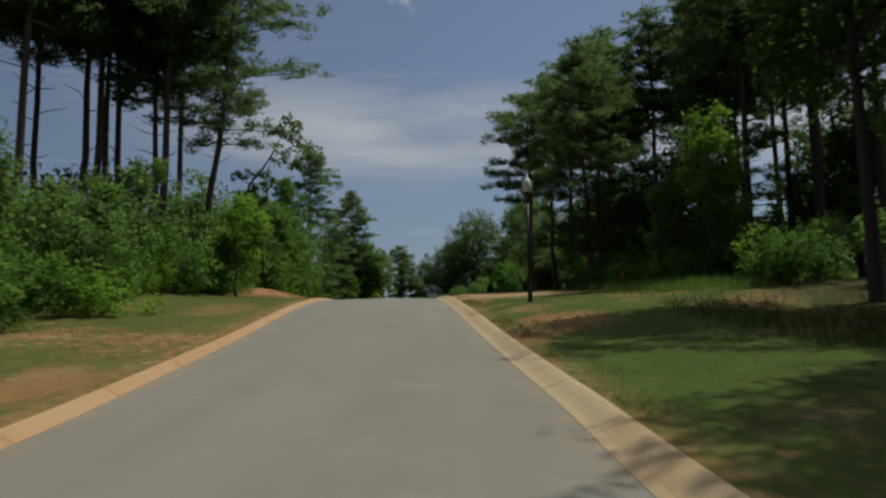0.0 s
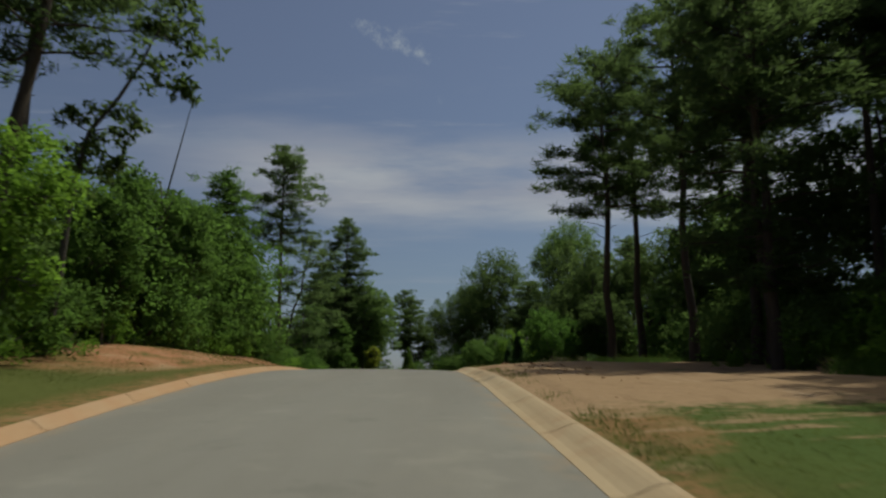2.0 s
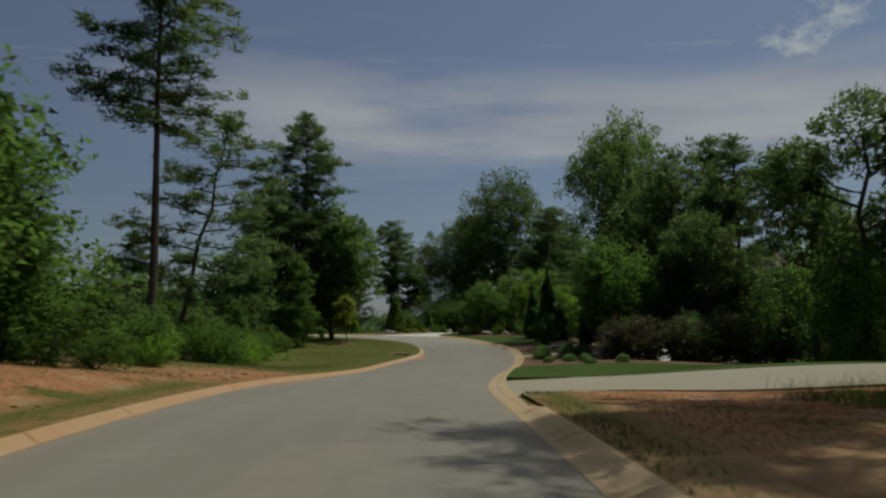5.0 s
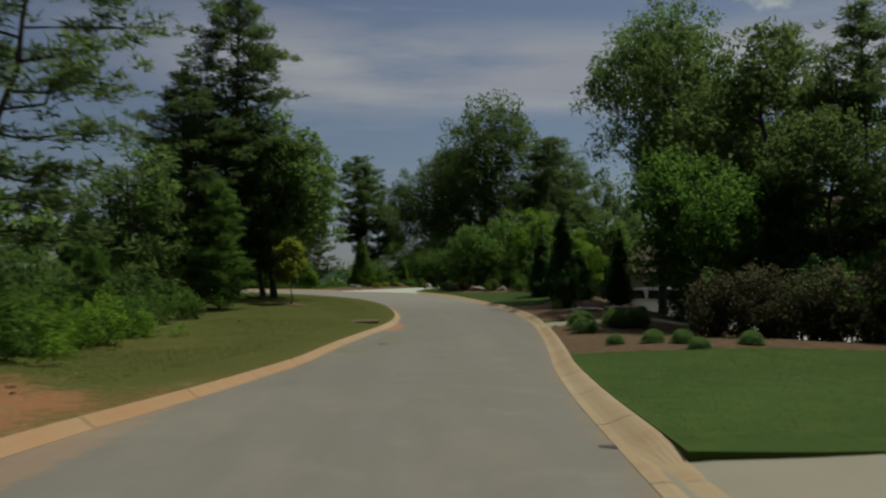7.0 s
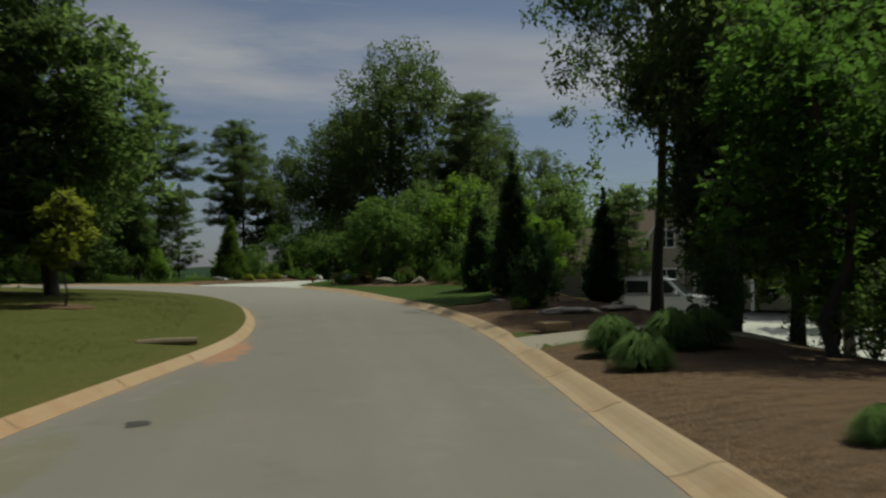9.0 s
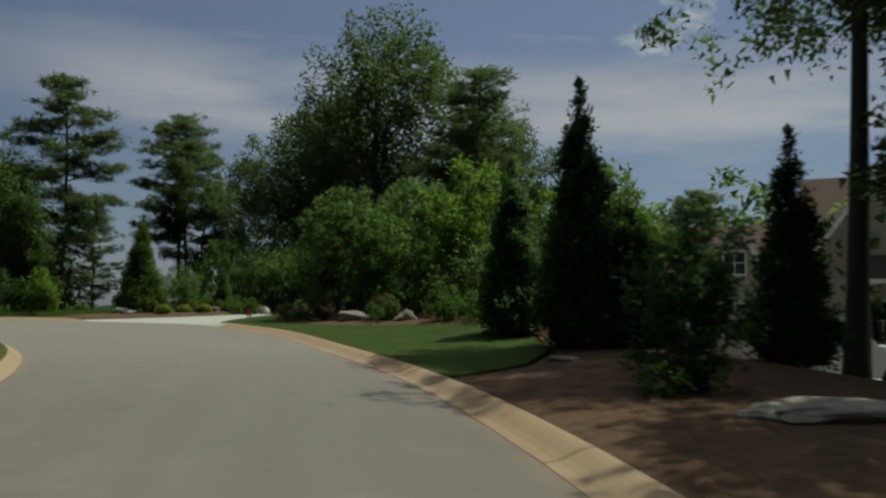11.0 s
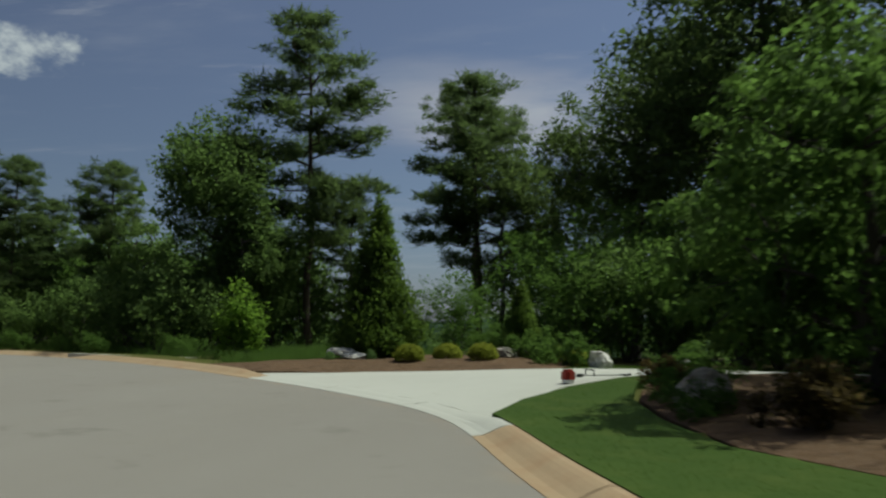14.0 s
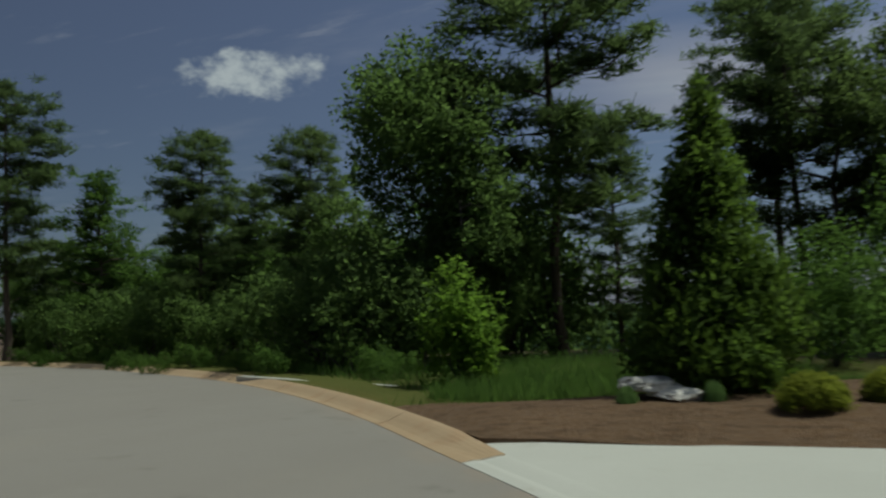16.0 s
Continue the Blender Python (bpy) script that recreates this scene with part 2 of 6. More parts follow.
        u = mth(nt, "DIVIDE", mth(nt, "SUBTRACT", x, cx), rx)
        v = mth(nt, "DIVIDE", mth(nt, "SUBTRACT", y, cy), ry)
        r2 = mth(nt, "ADD", mth(nt, "ADD", mth(nt, "MULTIPLY", u, u), mth(nt, "MULTIPLY", v, v)), ragged)
        clay_m = mth(nt, "MAXIMUM", clay_m, mth(nt, "MULTIPLY", ramp(nt, r2, 1.1, 0.3), k))
    edge = mth(nt, "ADD", mth(nt, "ADD", y, mth(nt, "MULTIPLY", wob, 0.25)), mth(nt, "MULTIPLY", ragged, 1.1))
    lot = mth(nt, "MULTIPLY", ramp(nt, edge, 29.6, 30.6), ramp(nt, mth(nt, "ADD", y, wob), 55.0, 48.0))
    lot = mth(nt, "MULTIPLY", lot, ramp(nt, x, -1.2, -0.3))
    lot = mth(nt, "MULTIPLY", lot, ramp(nt, mth(nt, "ADD", x, mth(nt, "MULTIPLY", wob, 0.4)), 13.0, 10.0))
    lot = mth(nt, "MULTIPLY", lot, ramp(nt, mth(nt, "ADD", mth(nt, "MULTIPLY", mid, 0.6), mth(nt, "MULTIPLY", big, 0.5)), 0.36, 0.46))
    # washed sand in streaks across the grass before the lot
    streak = noise_tex(nt, mapped(nt, p, (0.42, 1.5, 1), (3, 1, 0), (0, 0, 0.2)), 1.0, 5.0, 0.62)
    wash = mth(nt, "MULTIPLY", mth(nt, "MULTIPLY", ramp(nt, y, 20.0, 27.0), ramp(nt, y, 36.0, 31.0)), mth(nt, "MULTIPLY", ramp(nt, x, 0.4, 1.2), ramp(nt, x, 12.0, 9.0)))
    lot = mth(nt, "MAXIMUM", lot, mth(nt, "MULTIPLY", mth(nt, "MULTIPLY", wash, ramp(nt, streak, 0.55, 0.62)), 0.75))
    woods = ramp(nt, mth(nt, "ADD", d, mth(nt, "MULTIPLY", wob, 0.25)), 7.0, 10.0)
    clay = mix(nt, mth(nt, "MULTIPLY", ramp(nt, grain, 0.5, 0.72), 0.5), clay, rgb(0.19, 0.105, 0.06))
    col = mix(nt, clay_m, grass, clay)
    col = mix(nt, lot, col, sand)
    col = mix(nt, mth(nt, "MULTIPLY", woods, mth(nt, "SUBTRACT", 1.0, lot)), col, litter)
    far = ramp(nt, d, 45.0, 90.0)
    col = mix(nt, far, col, mix(nt, noise_tex(nt, p, 0.05, 6.0, 0.7), rgb(0.012, 0.028, 0.012), rgb(0.034, 0.060, 0.026)))
    nt.links.new(col, b.inputs["Base Color"])
    bumped(nt, b, mth(nt, "ADD", fine, mth(nt, "MULTIPLY", grain, 0.6)), 0.5, 0.03)
    return m


def asphalt_material(name):
    m, nt, b = material(name, 0.85, 0.0, 0.35)
    p = place(nt)
    big = noise_tex(nt, p, 0.22, 4.0)
    lane = noise_tex(nt, mapped(nt, p, (1.1, 0.05, 1)), 1.0, 4.0)
    fine = noise_tex(nt, p, 42.0, 4.0, 0.75)
    stone = nd(nt, "ShaderNodeTexVoronoi", None, 0, Vector=p, Scale=120.0)
    col = mix(nt, big, rgb(0.188, 0.166, 0.143), rgb(0.231, 0.206, 0.179))
    col = mix(nt, mth(nt, "MULTIPLY", ramp(nt, lane, 0.35, 0.7), 0.5), col, rgb(0.245, 0.224, 0.199))
    col = mix(nt, mth(nt, "MULTIPLY", fine, 0.35), col, rgb(0.11, 0.105, 0.095))
    dust = nd(nt, "ShaderNodeAttribute", {"attribute_name": "edge"}, out=2)
    smear = mth(nt, "MULTIPLY", ramp(nt, dust, 0.55, 0.0), ramp(nt, noise_tex(nt, p, 1.4, 4.0), 0.38, 0.7))
    col = mix(nt, mth(nt, "MULTIPLY", smear, 0.7), col, rgb(0.30, 0.20, 0.115))
    # clay washed over the kerb, an olive spill, and light worn patches
    sep = nt.nodes.new("ShaderNodeSeparateXYZ")
    nt.links.new(p, sep.inputs[0])
    rag = mth(nt, "MULTIPLY", mth(nt, "SUBTRACT", noise_tex(nt, p, 2.6, 5.0, 0.65), 0.5), 3.4)
    for cx, cy, rx, ry, tint, k in ((-3.25, 90.2, 0.55, 2.2, rgb(0.42, 0.20, 0.10), 0.75), (-4.1, 81.0, 0.5, 1.8, rgb(0.17, 0.155, 0.085), 0.6), (-3.1, 84.5, 0.5, 2.4, rgb(0.18, 0.16, 0.10), 0.4),
                                    (0.4, 103.6, 0.9, 1.2, rgb(0.16, 0.19, 0.17), 0.4), (-5.9, 66.5, 0.35, 4.0, rgb(0.36, 0.20, 0.11), 0.5)):
        u = mth(nt, "DIVIDE", mth(nt, "SUBTRACT", sep.outputs[0], cx), rx)
        v = mth(nt, "DIVIDE", mth(nt, "SUBTRACT", sep.outputs[1], cy), ry)
        r2 = mth(nt, "ADD", mth(nt, "ADD", mth(nt, "MULTIPLY", u, u), mth(nt, "MULTIPLY", v, v)), rag)
        col = mix(nt, mth(nt, "MULTIPLY", ramp(nt, r2, 1.2, 0.2), k), col, tint)
    # base colour grows gradually lighter between y 95 and 108
    bend = mth(nt, "MULTIPLY", ramp(nt, mth(nt, "ADD", sep.outputs[1], mth(nt, "MULTIPLY", rag, 2.0)), 95.0, 108.0), 0.55)
    col = mix(nt, bend, col, mix(nt, big, rgb(0.262, 0.238, 0.211), rgb(0.308, 0.281, 0.249)))
    mottle = noise_tex(nt, p, 0.9, 7.0, 0.68)
    col = mix(nt, mth(nt, "MULTIPLY", ramp(nt, mottle, 0.42, 0.30), 0.45), col, rgb(0.140, 0.128, 0.110))
    col = mix(nt, mth(nt, "MULTIPLY", ramp(nt, mottle, 0.55, 0.75), 0.40), col, rgb(0.30, 0.275, 0.235))
    worn = ramp(nt, noise_tex(nt, mapped(nt, p, (0.5, 0.16, 1), (7, 3, 0)), 1.0, 5.0, 0.6), 0.52, 0.72)
    col = mix(nt, mth(nt, "MULTIPLY", worn, 0.35), col, rgb(0.275, 0.245, 0.205))
    nt.links.new(col, b.inputs["Base Color"])
    bumped(nt, b, mth(nt, "ADD", fine, stone), 0.35, 0.006)
    return m


def kerb_material(name):
    m, nt, b = material(name, 0.9, 0.0, 0.2)
    p = place(nt)
    big = noise_tex(nt, p, 0.8, 5.0, 0.6)
    fine = noise_tex(nt, p, 14.0, 5.0, 0.7)
    ob = nd(nt, "ShaderNodeObjectInfo", None, 5)
    col = mix(nt, big, rgb(0.395, 0.268, 0.155), rgb(0.50, 0.368, 0.232))
    col = mix(nt, mth(nt, "MULTIPLY", ramp(nt, noise_tex(nt, p, 2.2, 4.0), 0.46, 0.70), 0.42), col, rgb(0.37, 0.20, 0.10))
    col = mix(nt, mth(nt, "MULTIPLY", fine, 0.4), col, rgb(0.17, 0.13, 0.085))
    col = mix(nt, mth(nt, "MULTIPLY", ob, 0.38), col, rgb(0.45, 0.36, 0.25))
    # red clay washed down from the verge along the first stretch
    sep = nt.nodes.new("ShaderNodeSeparateXYZ")
    nt.links.new(p, sep.inputs[0])
    wash = mth(nt, "MULTIPLY", ramp(nt, sep.outputs[0], -1.4, -2.4), ramp(nt, sep.outputs[1], 95.0, 70.0))
    col = mix(nt, mth(nt, "MULTIPLY", wash, ramp(nt, big, 0.2, 0.7, 0.25, 0.6)), col, rgb(0.37, 0.175, 0.080))
    nt.links.new(col, b.inputs["Base Color"])
    bumped(nt, b, fine, 0.4, 0.01)
    return m


def concrete_material(name, lo, hi):
    m, nt, b = material(name, 0.85, 0.0, 0.25)
    p = place(nt)
    big = noise_tex(nt, p, 0.5, 5.0, 0.6)
    fine = noise_tex(nt, p, 30.0, 4.0, 0.7)
    col = mix(nt, big, rgb(*lo), rgb(*hi))
    col = mix(nt, mth(nt, "MULTIPLY", fine, 0.25), col, rgb(*[v * 0.6 for v in lo]))
    col = mix(nt, mth(nt, "MULTIPLY", ramp(nt, noise_tex(nt, p, 3.0, 5.0), 0.62, 0.8), 0.35), col, rgb(0.30, 0.25, 0.18))
    nt.links.new(col, b.inputs["Base Color"])
    bumped(nt, b, fine, 0.2, 0.005)
    return m


def lawn_material(name):
    m, nt, b = material(name, 0.9, 0.0, 0.15)
    p = place(nt)
    big = noise_tex(nt, p, 0.35, 4.0)
    fine = noise_tex(nt, p, 9.0, 5.0, 0.7)
    grain = noise_tex(nt, mapped(nt, p, (1, 1, 0.3)), 60.0, 3.0, 0.7)
    col = mix(nt, ramp(nt, big, 0.3, 0.7), rgb(0.038, 0.070, 0.010), rgb(0.056, 0.094, 0.016))
    col = mix(nt, mth(nt, "MULTIPLY", ramp(nt, noise_tex(nt, p, 1.6, 5.0, 0.65), 0.45, 0.7), 0.6), col, rgb(0.090, 0.118, 0.024))
    col = mix(nt, mth(nt, "MULTIPLY", fine, 0.2), col, rgb(0.058, 0.082, 0.021))
    col = mix(nt, ramp(nt, grain, 0.4, 0.7), mix(nt, 0.25, col, rgb(0.025, 0.055, 0.006)), col)
    nt.links.new(col, b.inputs["Base Color"])
    bumped(nt, b, grain, 0.2, 0.01)
    return m


def mulch_material(name):
    m, nt, b = material(name, 0.95, 0.0, 0.1)
    p = place(nt)
    chips = nd(nt, "ShaderNodeTexVoronoi", None, 1, Vector=mapped(nt, p, (18, 30, 18)), Scale=1.0)
    big = noise_tex(nt, p, 0.6, 5.0, 0.6)
    fine = noise_tex(nt, p, 22.0, 4.0, 0.7)
    col = mix(nt, big, rgb(0.128, 0.070, 0.030), rgb(0.250, 0.142, 0.064))
    col = mix(nt, 0.16, col, nd(nt, "ShaderNodeHueSaturation", None, 0, Saturation=0.0, Value=0.35, Color=chips))
    patch = noise_tex(nt, mapped(nt, p, (1.0, 2.4, 1.0)), 2.6, 5.0, 0.68)
    col = mix(nt, mth(nt, "MULTIPLY", ramp(nt, patch, 0.50, 0.66), 0.55), col, rgb(0.060, 0.038, 0.022))
    col = mix(nt, mth(nt, "MULTIPLY", ramp(nt, patch, 0.44, 0.30), 0.40), col, rgb(0.30, 0.185, 0.095))
    col = mix(nt, mth(nt, "MULTIPLY", fine, 0.5), col, rgb(0.05, 0.03, 0.02))
    nt.links.new(col, b.inputs["Base Color"])
    bumped(nt, b, mth(nt, "ADD", fine, mth(nt, "MULTIPLY", patch, 0.6)), 0.9, 0.06)
    return m


def rock_material(name, lo, hi):
    m, nt, b = material(name, 0.85, 0.0, 0.25)
    p = place(nt)
    v = noise_tex(nt, p, 3.0, 7.0, 0.68)
    w = noise_tex(nt, mapped(nt, p, (2, 2, 9)), 1.2, 5.0, 0.6)
    col = mix(nt, ramp(nt, v, 0.3, 0.7), rgb(*lo), rgb(*hi))
    col = mix(nt, mth(nt, "MULTIPLY", ramp(nt, w, 0.5, 0.7), 0.55), col, rgb(0.13, 0.105, 0.08))
    nt.links.new(col, b.inputs["Base Color"])
    bumped(nt, b, mth(nt, "ADD", v, w), 0.9, 0.06)
    return m


M_GROUND = ground_material("verge_soil_and_grass")
M_ASPHALT = asphalt_material("worn_asphalt")
M_KERB = kerb_material("clay_stained_concrete")
M_DRIVE = concrete_material("tan_concrete", (0.27, 0.235, 0.18), (0.34, 0.305, 0.24))
M_WHITE_DRIVE = concrete_material("pale_concrete", (0.465, 0.455, 0.405), (0.58, 0.57, 0.515))
M_WEEPER = leaf_material("drooping_leaves", (0.052, 0.100, 0.024), (0.130, 0.205, 0.052), 0.58)
M_LAWN = lawn_material("mown_lawn")
M_MULCH = mulch_material("bark_mulch")
M_ROCK = rock_material("grey_granite", (0.20, 0.178, 0.148), (0.40, 0.362, 0.31))
M_WHITE_ROCK = rock_material("pale_quartz", (0.46, 0.43, 0.38), (0.76, 0.73, 0.68))
M_PINE_BARK = bark_material("pine_bark", (0.085, 0.062, 0.048))
M_BARK = bark_material("grey_bark", (0.085, 0.075, 0.062))
M_PINE = leaf_material("pine_needles", (0.045, 0.076, 0.030), (0.130, 0.176, 0.066), 0.54)
M_OAK = leaf_material("oak_leaves", (0.045, 0.076, 0.025), (0.122, 0.165, 0.056), 0.54)
M_PLUM = leaf_material("dark_plum_leaves", (0.040, 0.040, 0.024), (0.092, 0.080, 0.048), 0.45)
M_DARK = leaf_material("dark_leaves", (0.050, 0.092, 0.030), (0.145, 0.210, 0.064), 0.58)
M_BRIGHT = leaf_material("young_leaves", (0.075, 0.150, 0.018), (0.190, 0.300, 0.045), 0.48)
M_BUSH = leaf_material("thicket_leaves", (0.040, 0.084, 0.018), (0.124, 0.200, 0.045), 0.48)
M_MAPLE = leaf_material("maple_leaves", (0.040, 0.090, 0.018), (0.112, 0.200, 0.040), 0.46)
M_CEDAR = leaf_material("cedar_sprays", (0.040, 0.082, 0.030), (0.098, 0.162, 0.054), 0.52)
M_HOLLY = leaf_material("holly_leaves", (0.046, 0.088, 0.016), (0.135, 0.200, 0.036), 0.40)
M_GLOBE = leaf_material("golden_shrub_leaves", (0.130, 0.165, 0.020), (0.310, 0.330, 0.050), 0.34)
M_GRASSY = leaf_material("ornamental_grass", (0.065, 0.120, 0.034), (0.150, 0.225, 0.070), 0.36)
M_BLADE = leaf_material("dry_verge_grass", (0.062, 0.080, 0.017), (0.120, 0.132, 0.036), 0.4)
M_LAWN_BLADE = leaf_material("lawn_grass", (0.050, 0.088, 0.012), (0.066, 0.108, 0.018), 0.4)
M_RUSSET = leaf_material("russet_shrub_leaves", (0.060, 0.050, 0.020), (0.150, 0.105, 0.045), 0.4)
M_BLACK = plain("black_painted_metal", (0.016, 0.017, 0.018), 0.45, 0.0, 0.3, 20.0)
M_GLOBE_GLASS = plain("frosted_globe", (0.58, 0.59, 0.59), 0.25, 0.0, 0.08, 8.0, 0.5, 0.0)
M_WOOD = plain("weathered_wood", (0.24, 0.185, 0.12), 0.85, 0.0, 0.35, 12.0)


# ---- helpers for meshes ----
def mesh_ob(name, verts, faces, mat, parent=None, smooth=False):
    me = bpy.data.meshes.new(name)
    me.from_pydata([tuple(map(float, v)) for v in verts], [], faces)
    me.materials.append(mat)
    if smooth:
        me.shade_smooth()
    ob = new(name, me)
    if parent:
        ob.parent = parent
    return ob


def part(name, bm, mat, parent, label="", smooth=False):
    me = bpy.data.meshes.new(name)
    bm.to_mesh(me)
    bm.free()
    me.materials.append(mat)
    if smooth:
        me.shade_smooth()
    ob = new(name, me)
    ob.parent = parent
    return tagged(ob, label)


def quads_ob(name, corner, mat, parent=None, facing=True):
    """A mesh of loose flat leaves from an array (n, 3 or 4, 3), with a row more for each leaf's facing."""
    if facing:
        corner, out = corner[:, :-1], corner[:, -1]
    else:
        out = np.tile((0.0, 0.0, 1.0), (len(corner), 1))
    n, k = corner.shape[:2]
    me = bpy.data.meshes.new(name)
    me.vertices.add(n * k)
    me.vertices.foreach_set("co", corner.astype(np.float32).ravel())
    me.loops.add(n * k)
    me.loops.foreach_set("vertex_index", np.arange(n * k, dtype=np.int32))
    me.polygons.add(n)
    me.polygons.foreach_set("loop_start", np.arange(0, n * k, k, dtype=np.int32))
    me.update(calc_edges=True)
    me.attributes.new("facing", "FLOAT_VECTOR", "FACE").data.foreach_set("vector", out.astype(np.float32).ravel())
    me.materials.append(mat)
    ob = new(name, me)
    if parent:
        ob.parent = parent
    return ob


def box(bm, x0, x1, y0, y1, z0, z1, bevel=0.0):
    r = bmesh.ops.create_cube(bm, size=1, matrix=Matrix.Translation(((x0 + x1) / 2, (y0 + y1) / 2, (z0 + z1) / 2)) @ Matrix.Diagonal((x1 - x0, y1 - y0, z1 - z0, 1)))
    if bevel:
        es = {e for v in r["verts"] for e in v.link_edges}
        bmesh.ops.bevel(bm, geom=list(es), offset=bevel, segments=2, affect="EDGES")
    return bm


def lathe(bm, profile, seg=20, m=None):
    rings = []
    for r, z in profile:
        rings.append([bm.verts.new((r * math.cos(2 * math.pi * i / seg), r * math.sin(2 * math.pi * i / seg), z)) for i in range(seg)])
    for a, b in zip(rings, rings[1:]):
        for i in range(seg):
            bm.faces.new((a[i], a[(i + 1) % seg], b[(i + 1) % seg], b[i]))
    bm.faces.new(list(reversed(rings[0])))
    bm.faces.new(rings[-1])
    if m:
        bmesh.ops.transform(bm, matrix=m, verts=[v for ring in rings for v in ring])
    return bm


def tube(verts, faces, pts, radii, seg=6):
    """Adds a tapered tube along points to lists of vertices and faces."""
    pts = [Vector(p) for p in pts]
    base = len(verts)
    for i, (p, r) in enumerate(zip(pts, radii)):
        d = (pts[min(i + 1, len(pts) - 1)] - pts[max(i - 1, 0)]).normalized()
        a = d.orthogonal().normalized() if abs(d.z) < 0.9 else Vector((1, 0, 0)) - d * d.x
        a.normalize()
        b = d.cross(a)
        for k in range(seg):
            t = 2 * math.pi * k / seg
            verts.append(p + (a * math.cos(t) + b * math.sin(t)) * r)
    for i in range(len(pts) - 1):
        for k in range(seg):
            k2 = (k + 1) % seg
            faces.append((base + i * seg + k, base + i * seg + k2, base + (i + 1) * seg + k2, base + (i + 1) * seg + k))
    faces.append(tuple(base + (len(pts) - 1) * seg + k for k in range(seg)))


# ---- the lie of the land ----
PROF_Y = [-60, -40, -12, 0, 5.3, 10.5, 15.3, 19.9, 24.3, 28.4, 32.4, 36.2, 40, 43.8, 47.5, 51.3, 55, 58.8, 62.6, 66.4, 70.2, 74,
          77.7, 81.3, 84.9, 88.4, 91.8, 95.1, 98.2, 101.2, 104, 106.5, 111, 115, 120, 127, 134, 150, 175, 230, 400, 800, 5000]
PROF_Z = [-3.0, -2.2, -.75, 0, .32, .74, 1.23, 1.73, 2.22, 2.66, 3.03, 3.33, 3.56, 3.74, 3.85, 3.9, 3.9, 3.86, 3.8, 3.71, 3.59, 3.49,
          3.41, 3.38, 3.39, 3.44, 3.54, 3.68, 3.8, 3.91, 4.0, 4.09, 4.26, 4.36, 4.42, 4.42, 4.3, 3.6, 1.5, -3, -14, -22, -30]
RIGHT = [(2.2, -40), (1.9, -12), (1.62, 0), (1.5, 6.4), (1.42, 10), (0.98, 17), (0.58, 24), (0.12, 31), (-0.22, 38), (-0.5, 43), (-0.72, 50),
         (-0.86, 56), (-0.88, 62), (-0.38, 68), (0.45, 75), (1.2, 80), (2.0, 86), (2.55, 92), (2.45, 97), (2.0, 101), (1.2, 105),
         (0.0, 110), (-1.3, 113.2), (-2.85, 116.8), (-5.6, 119.8), (-8.35, 122.2), (-11.2, 124.6), (-14.7, 127.1), (-19.4, 129.7), (-28.8, 133.2),
         (-36, 134.6), (-46, 135.6), (-60, 136)]
LEFT = [(-3.73, -40), (-4.03, -12), (-4.18, 0), (-4.38, 7.7), (-4.63, 12), (-4.88, 18.5), (-5.18, 24), (-5.63, 32.4), (-6.03, 40), (-6.38, 46),
        (-6.73, 54), (-6.78, 61), (-6.33, 67), (-5.73, 72), (-5.13, 77.5), (-4.78, 82), (-4.23, 86), (-3.33, 91), (-3.13, 94), (-3.33, 97.5),
        (-4.03, 102), (-5.33, 106), (-7.33, 109), (-10.13, 111.6), (-14.13, 114), (-20.13, 117), (-28.13, 121), (-38.13, 124), (-60.13, 127)]


def smooth_line(pts, step=0.75):
    """Points of a gentle curve through the given ones, evenly spaced."""
    p = np.array(pts, float)
    q = []
    for i in range(len(p) - 1):
        a, b, c, d = p[max(i - 1, 0)], p[i], p[i + 1], p[min(i + 2, len(p) - 1)]
        n = max(2, int(np.linalg.norm(c - b) / 0.2))
        for s in np.linspace(0, 1, n, endpoint=False):
            l1, l2, l3 = np.linalg.norm(b - a) + 1e-6, np.linalg.norm(c - b) + 1e-6, np.linalg.norm(d - c) + 1e-6
            m1 = (c - a) / (l1 + l2) * l2 if i else (c - b)
            m2 = (d - b) / (l2 + l3) * l2 if i < len(p) - 2 else (c - b)
            q.append((2 * s**3 - 3 * s**2 + 1) * b + (s**3 - 2 * s**2 + s) * m1 + (-2 * s**3 + 3 * s**2) * c + (s**3 - s**2) * m2)
    q.append(p[-1])
    q = np.array(q)
    run = np.concatenate([[0], np.cumsum(np.linalg.norm(np.diff(q, axis=0), axis=1))])
    at = np.arange(0, run[-1], step)
    return np.column_stack([np.interp(at, run, q[:, 0]), np.interp(at, run, q[:, 1])])


def normals_of(line):
    t = np.gradient(line, axis=0)
    t /= np.linalg.norm(t, axis=1)[:, None]
    return np.column_stack([t[:, 1], -t[:, 0]])          # to the right


R_LINE, L_LINE = smooth_line(RIGHT), smooth_line(LEFT)
R_LINE, L_LINE = R_LINE - 0.06 * normals_of(R_LINE), L_LINE + 0.17 * normals_of(L_LINE)
PZ = smooth_line(list(zip(PROF_Y, PROF_Z)), 0.5)


def road_z(y):
    return np.interp(y, PZ[:, 0], PZ[:, 1])


def side_of(x, y, line):
    """Signed distance from a line of points: plus to the right of its way."""
    out = np.full(x.shape, 1e9)
    sign = np.ones(x.shape)
    for a, b in zip(line[:-1:2], line[2::2]):
        d = b - a
        t = np.clip(((x - a[0]) * d[0] + (y - a[1]) * d[1]) / (d @ d), 0, 1)
        ex, ey = x - a[0] - t * d[0], y - a[1] - t * d[1]
        r = np.hypot(ex, ey)
        s = np.where(d[1] * ex - d[0] * ey > 0, 1.0, -1.0)
        near = r < out
        out, sign = np.where(near, r, out), np.where(near, s, sign)
    return out * sign


KERB_W, KERB_LEFT, KERB_H = 0.44, 0.23, 0.13


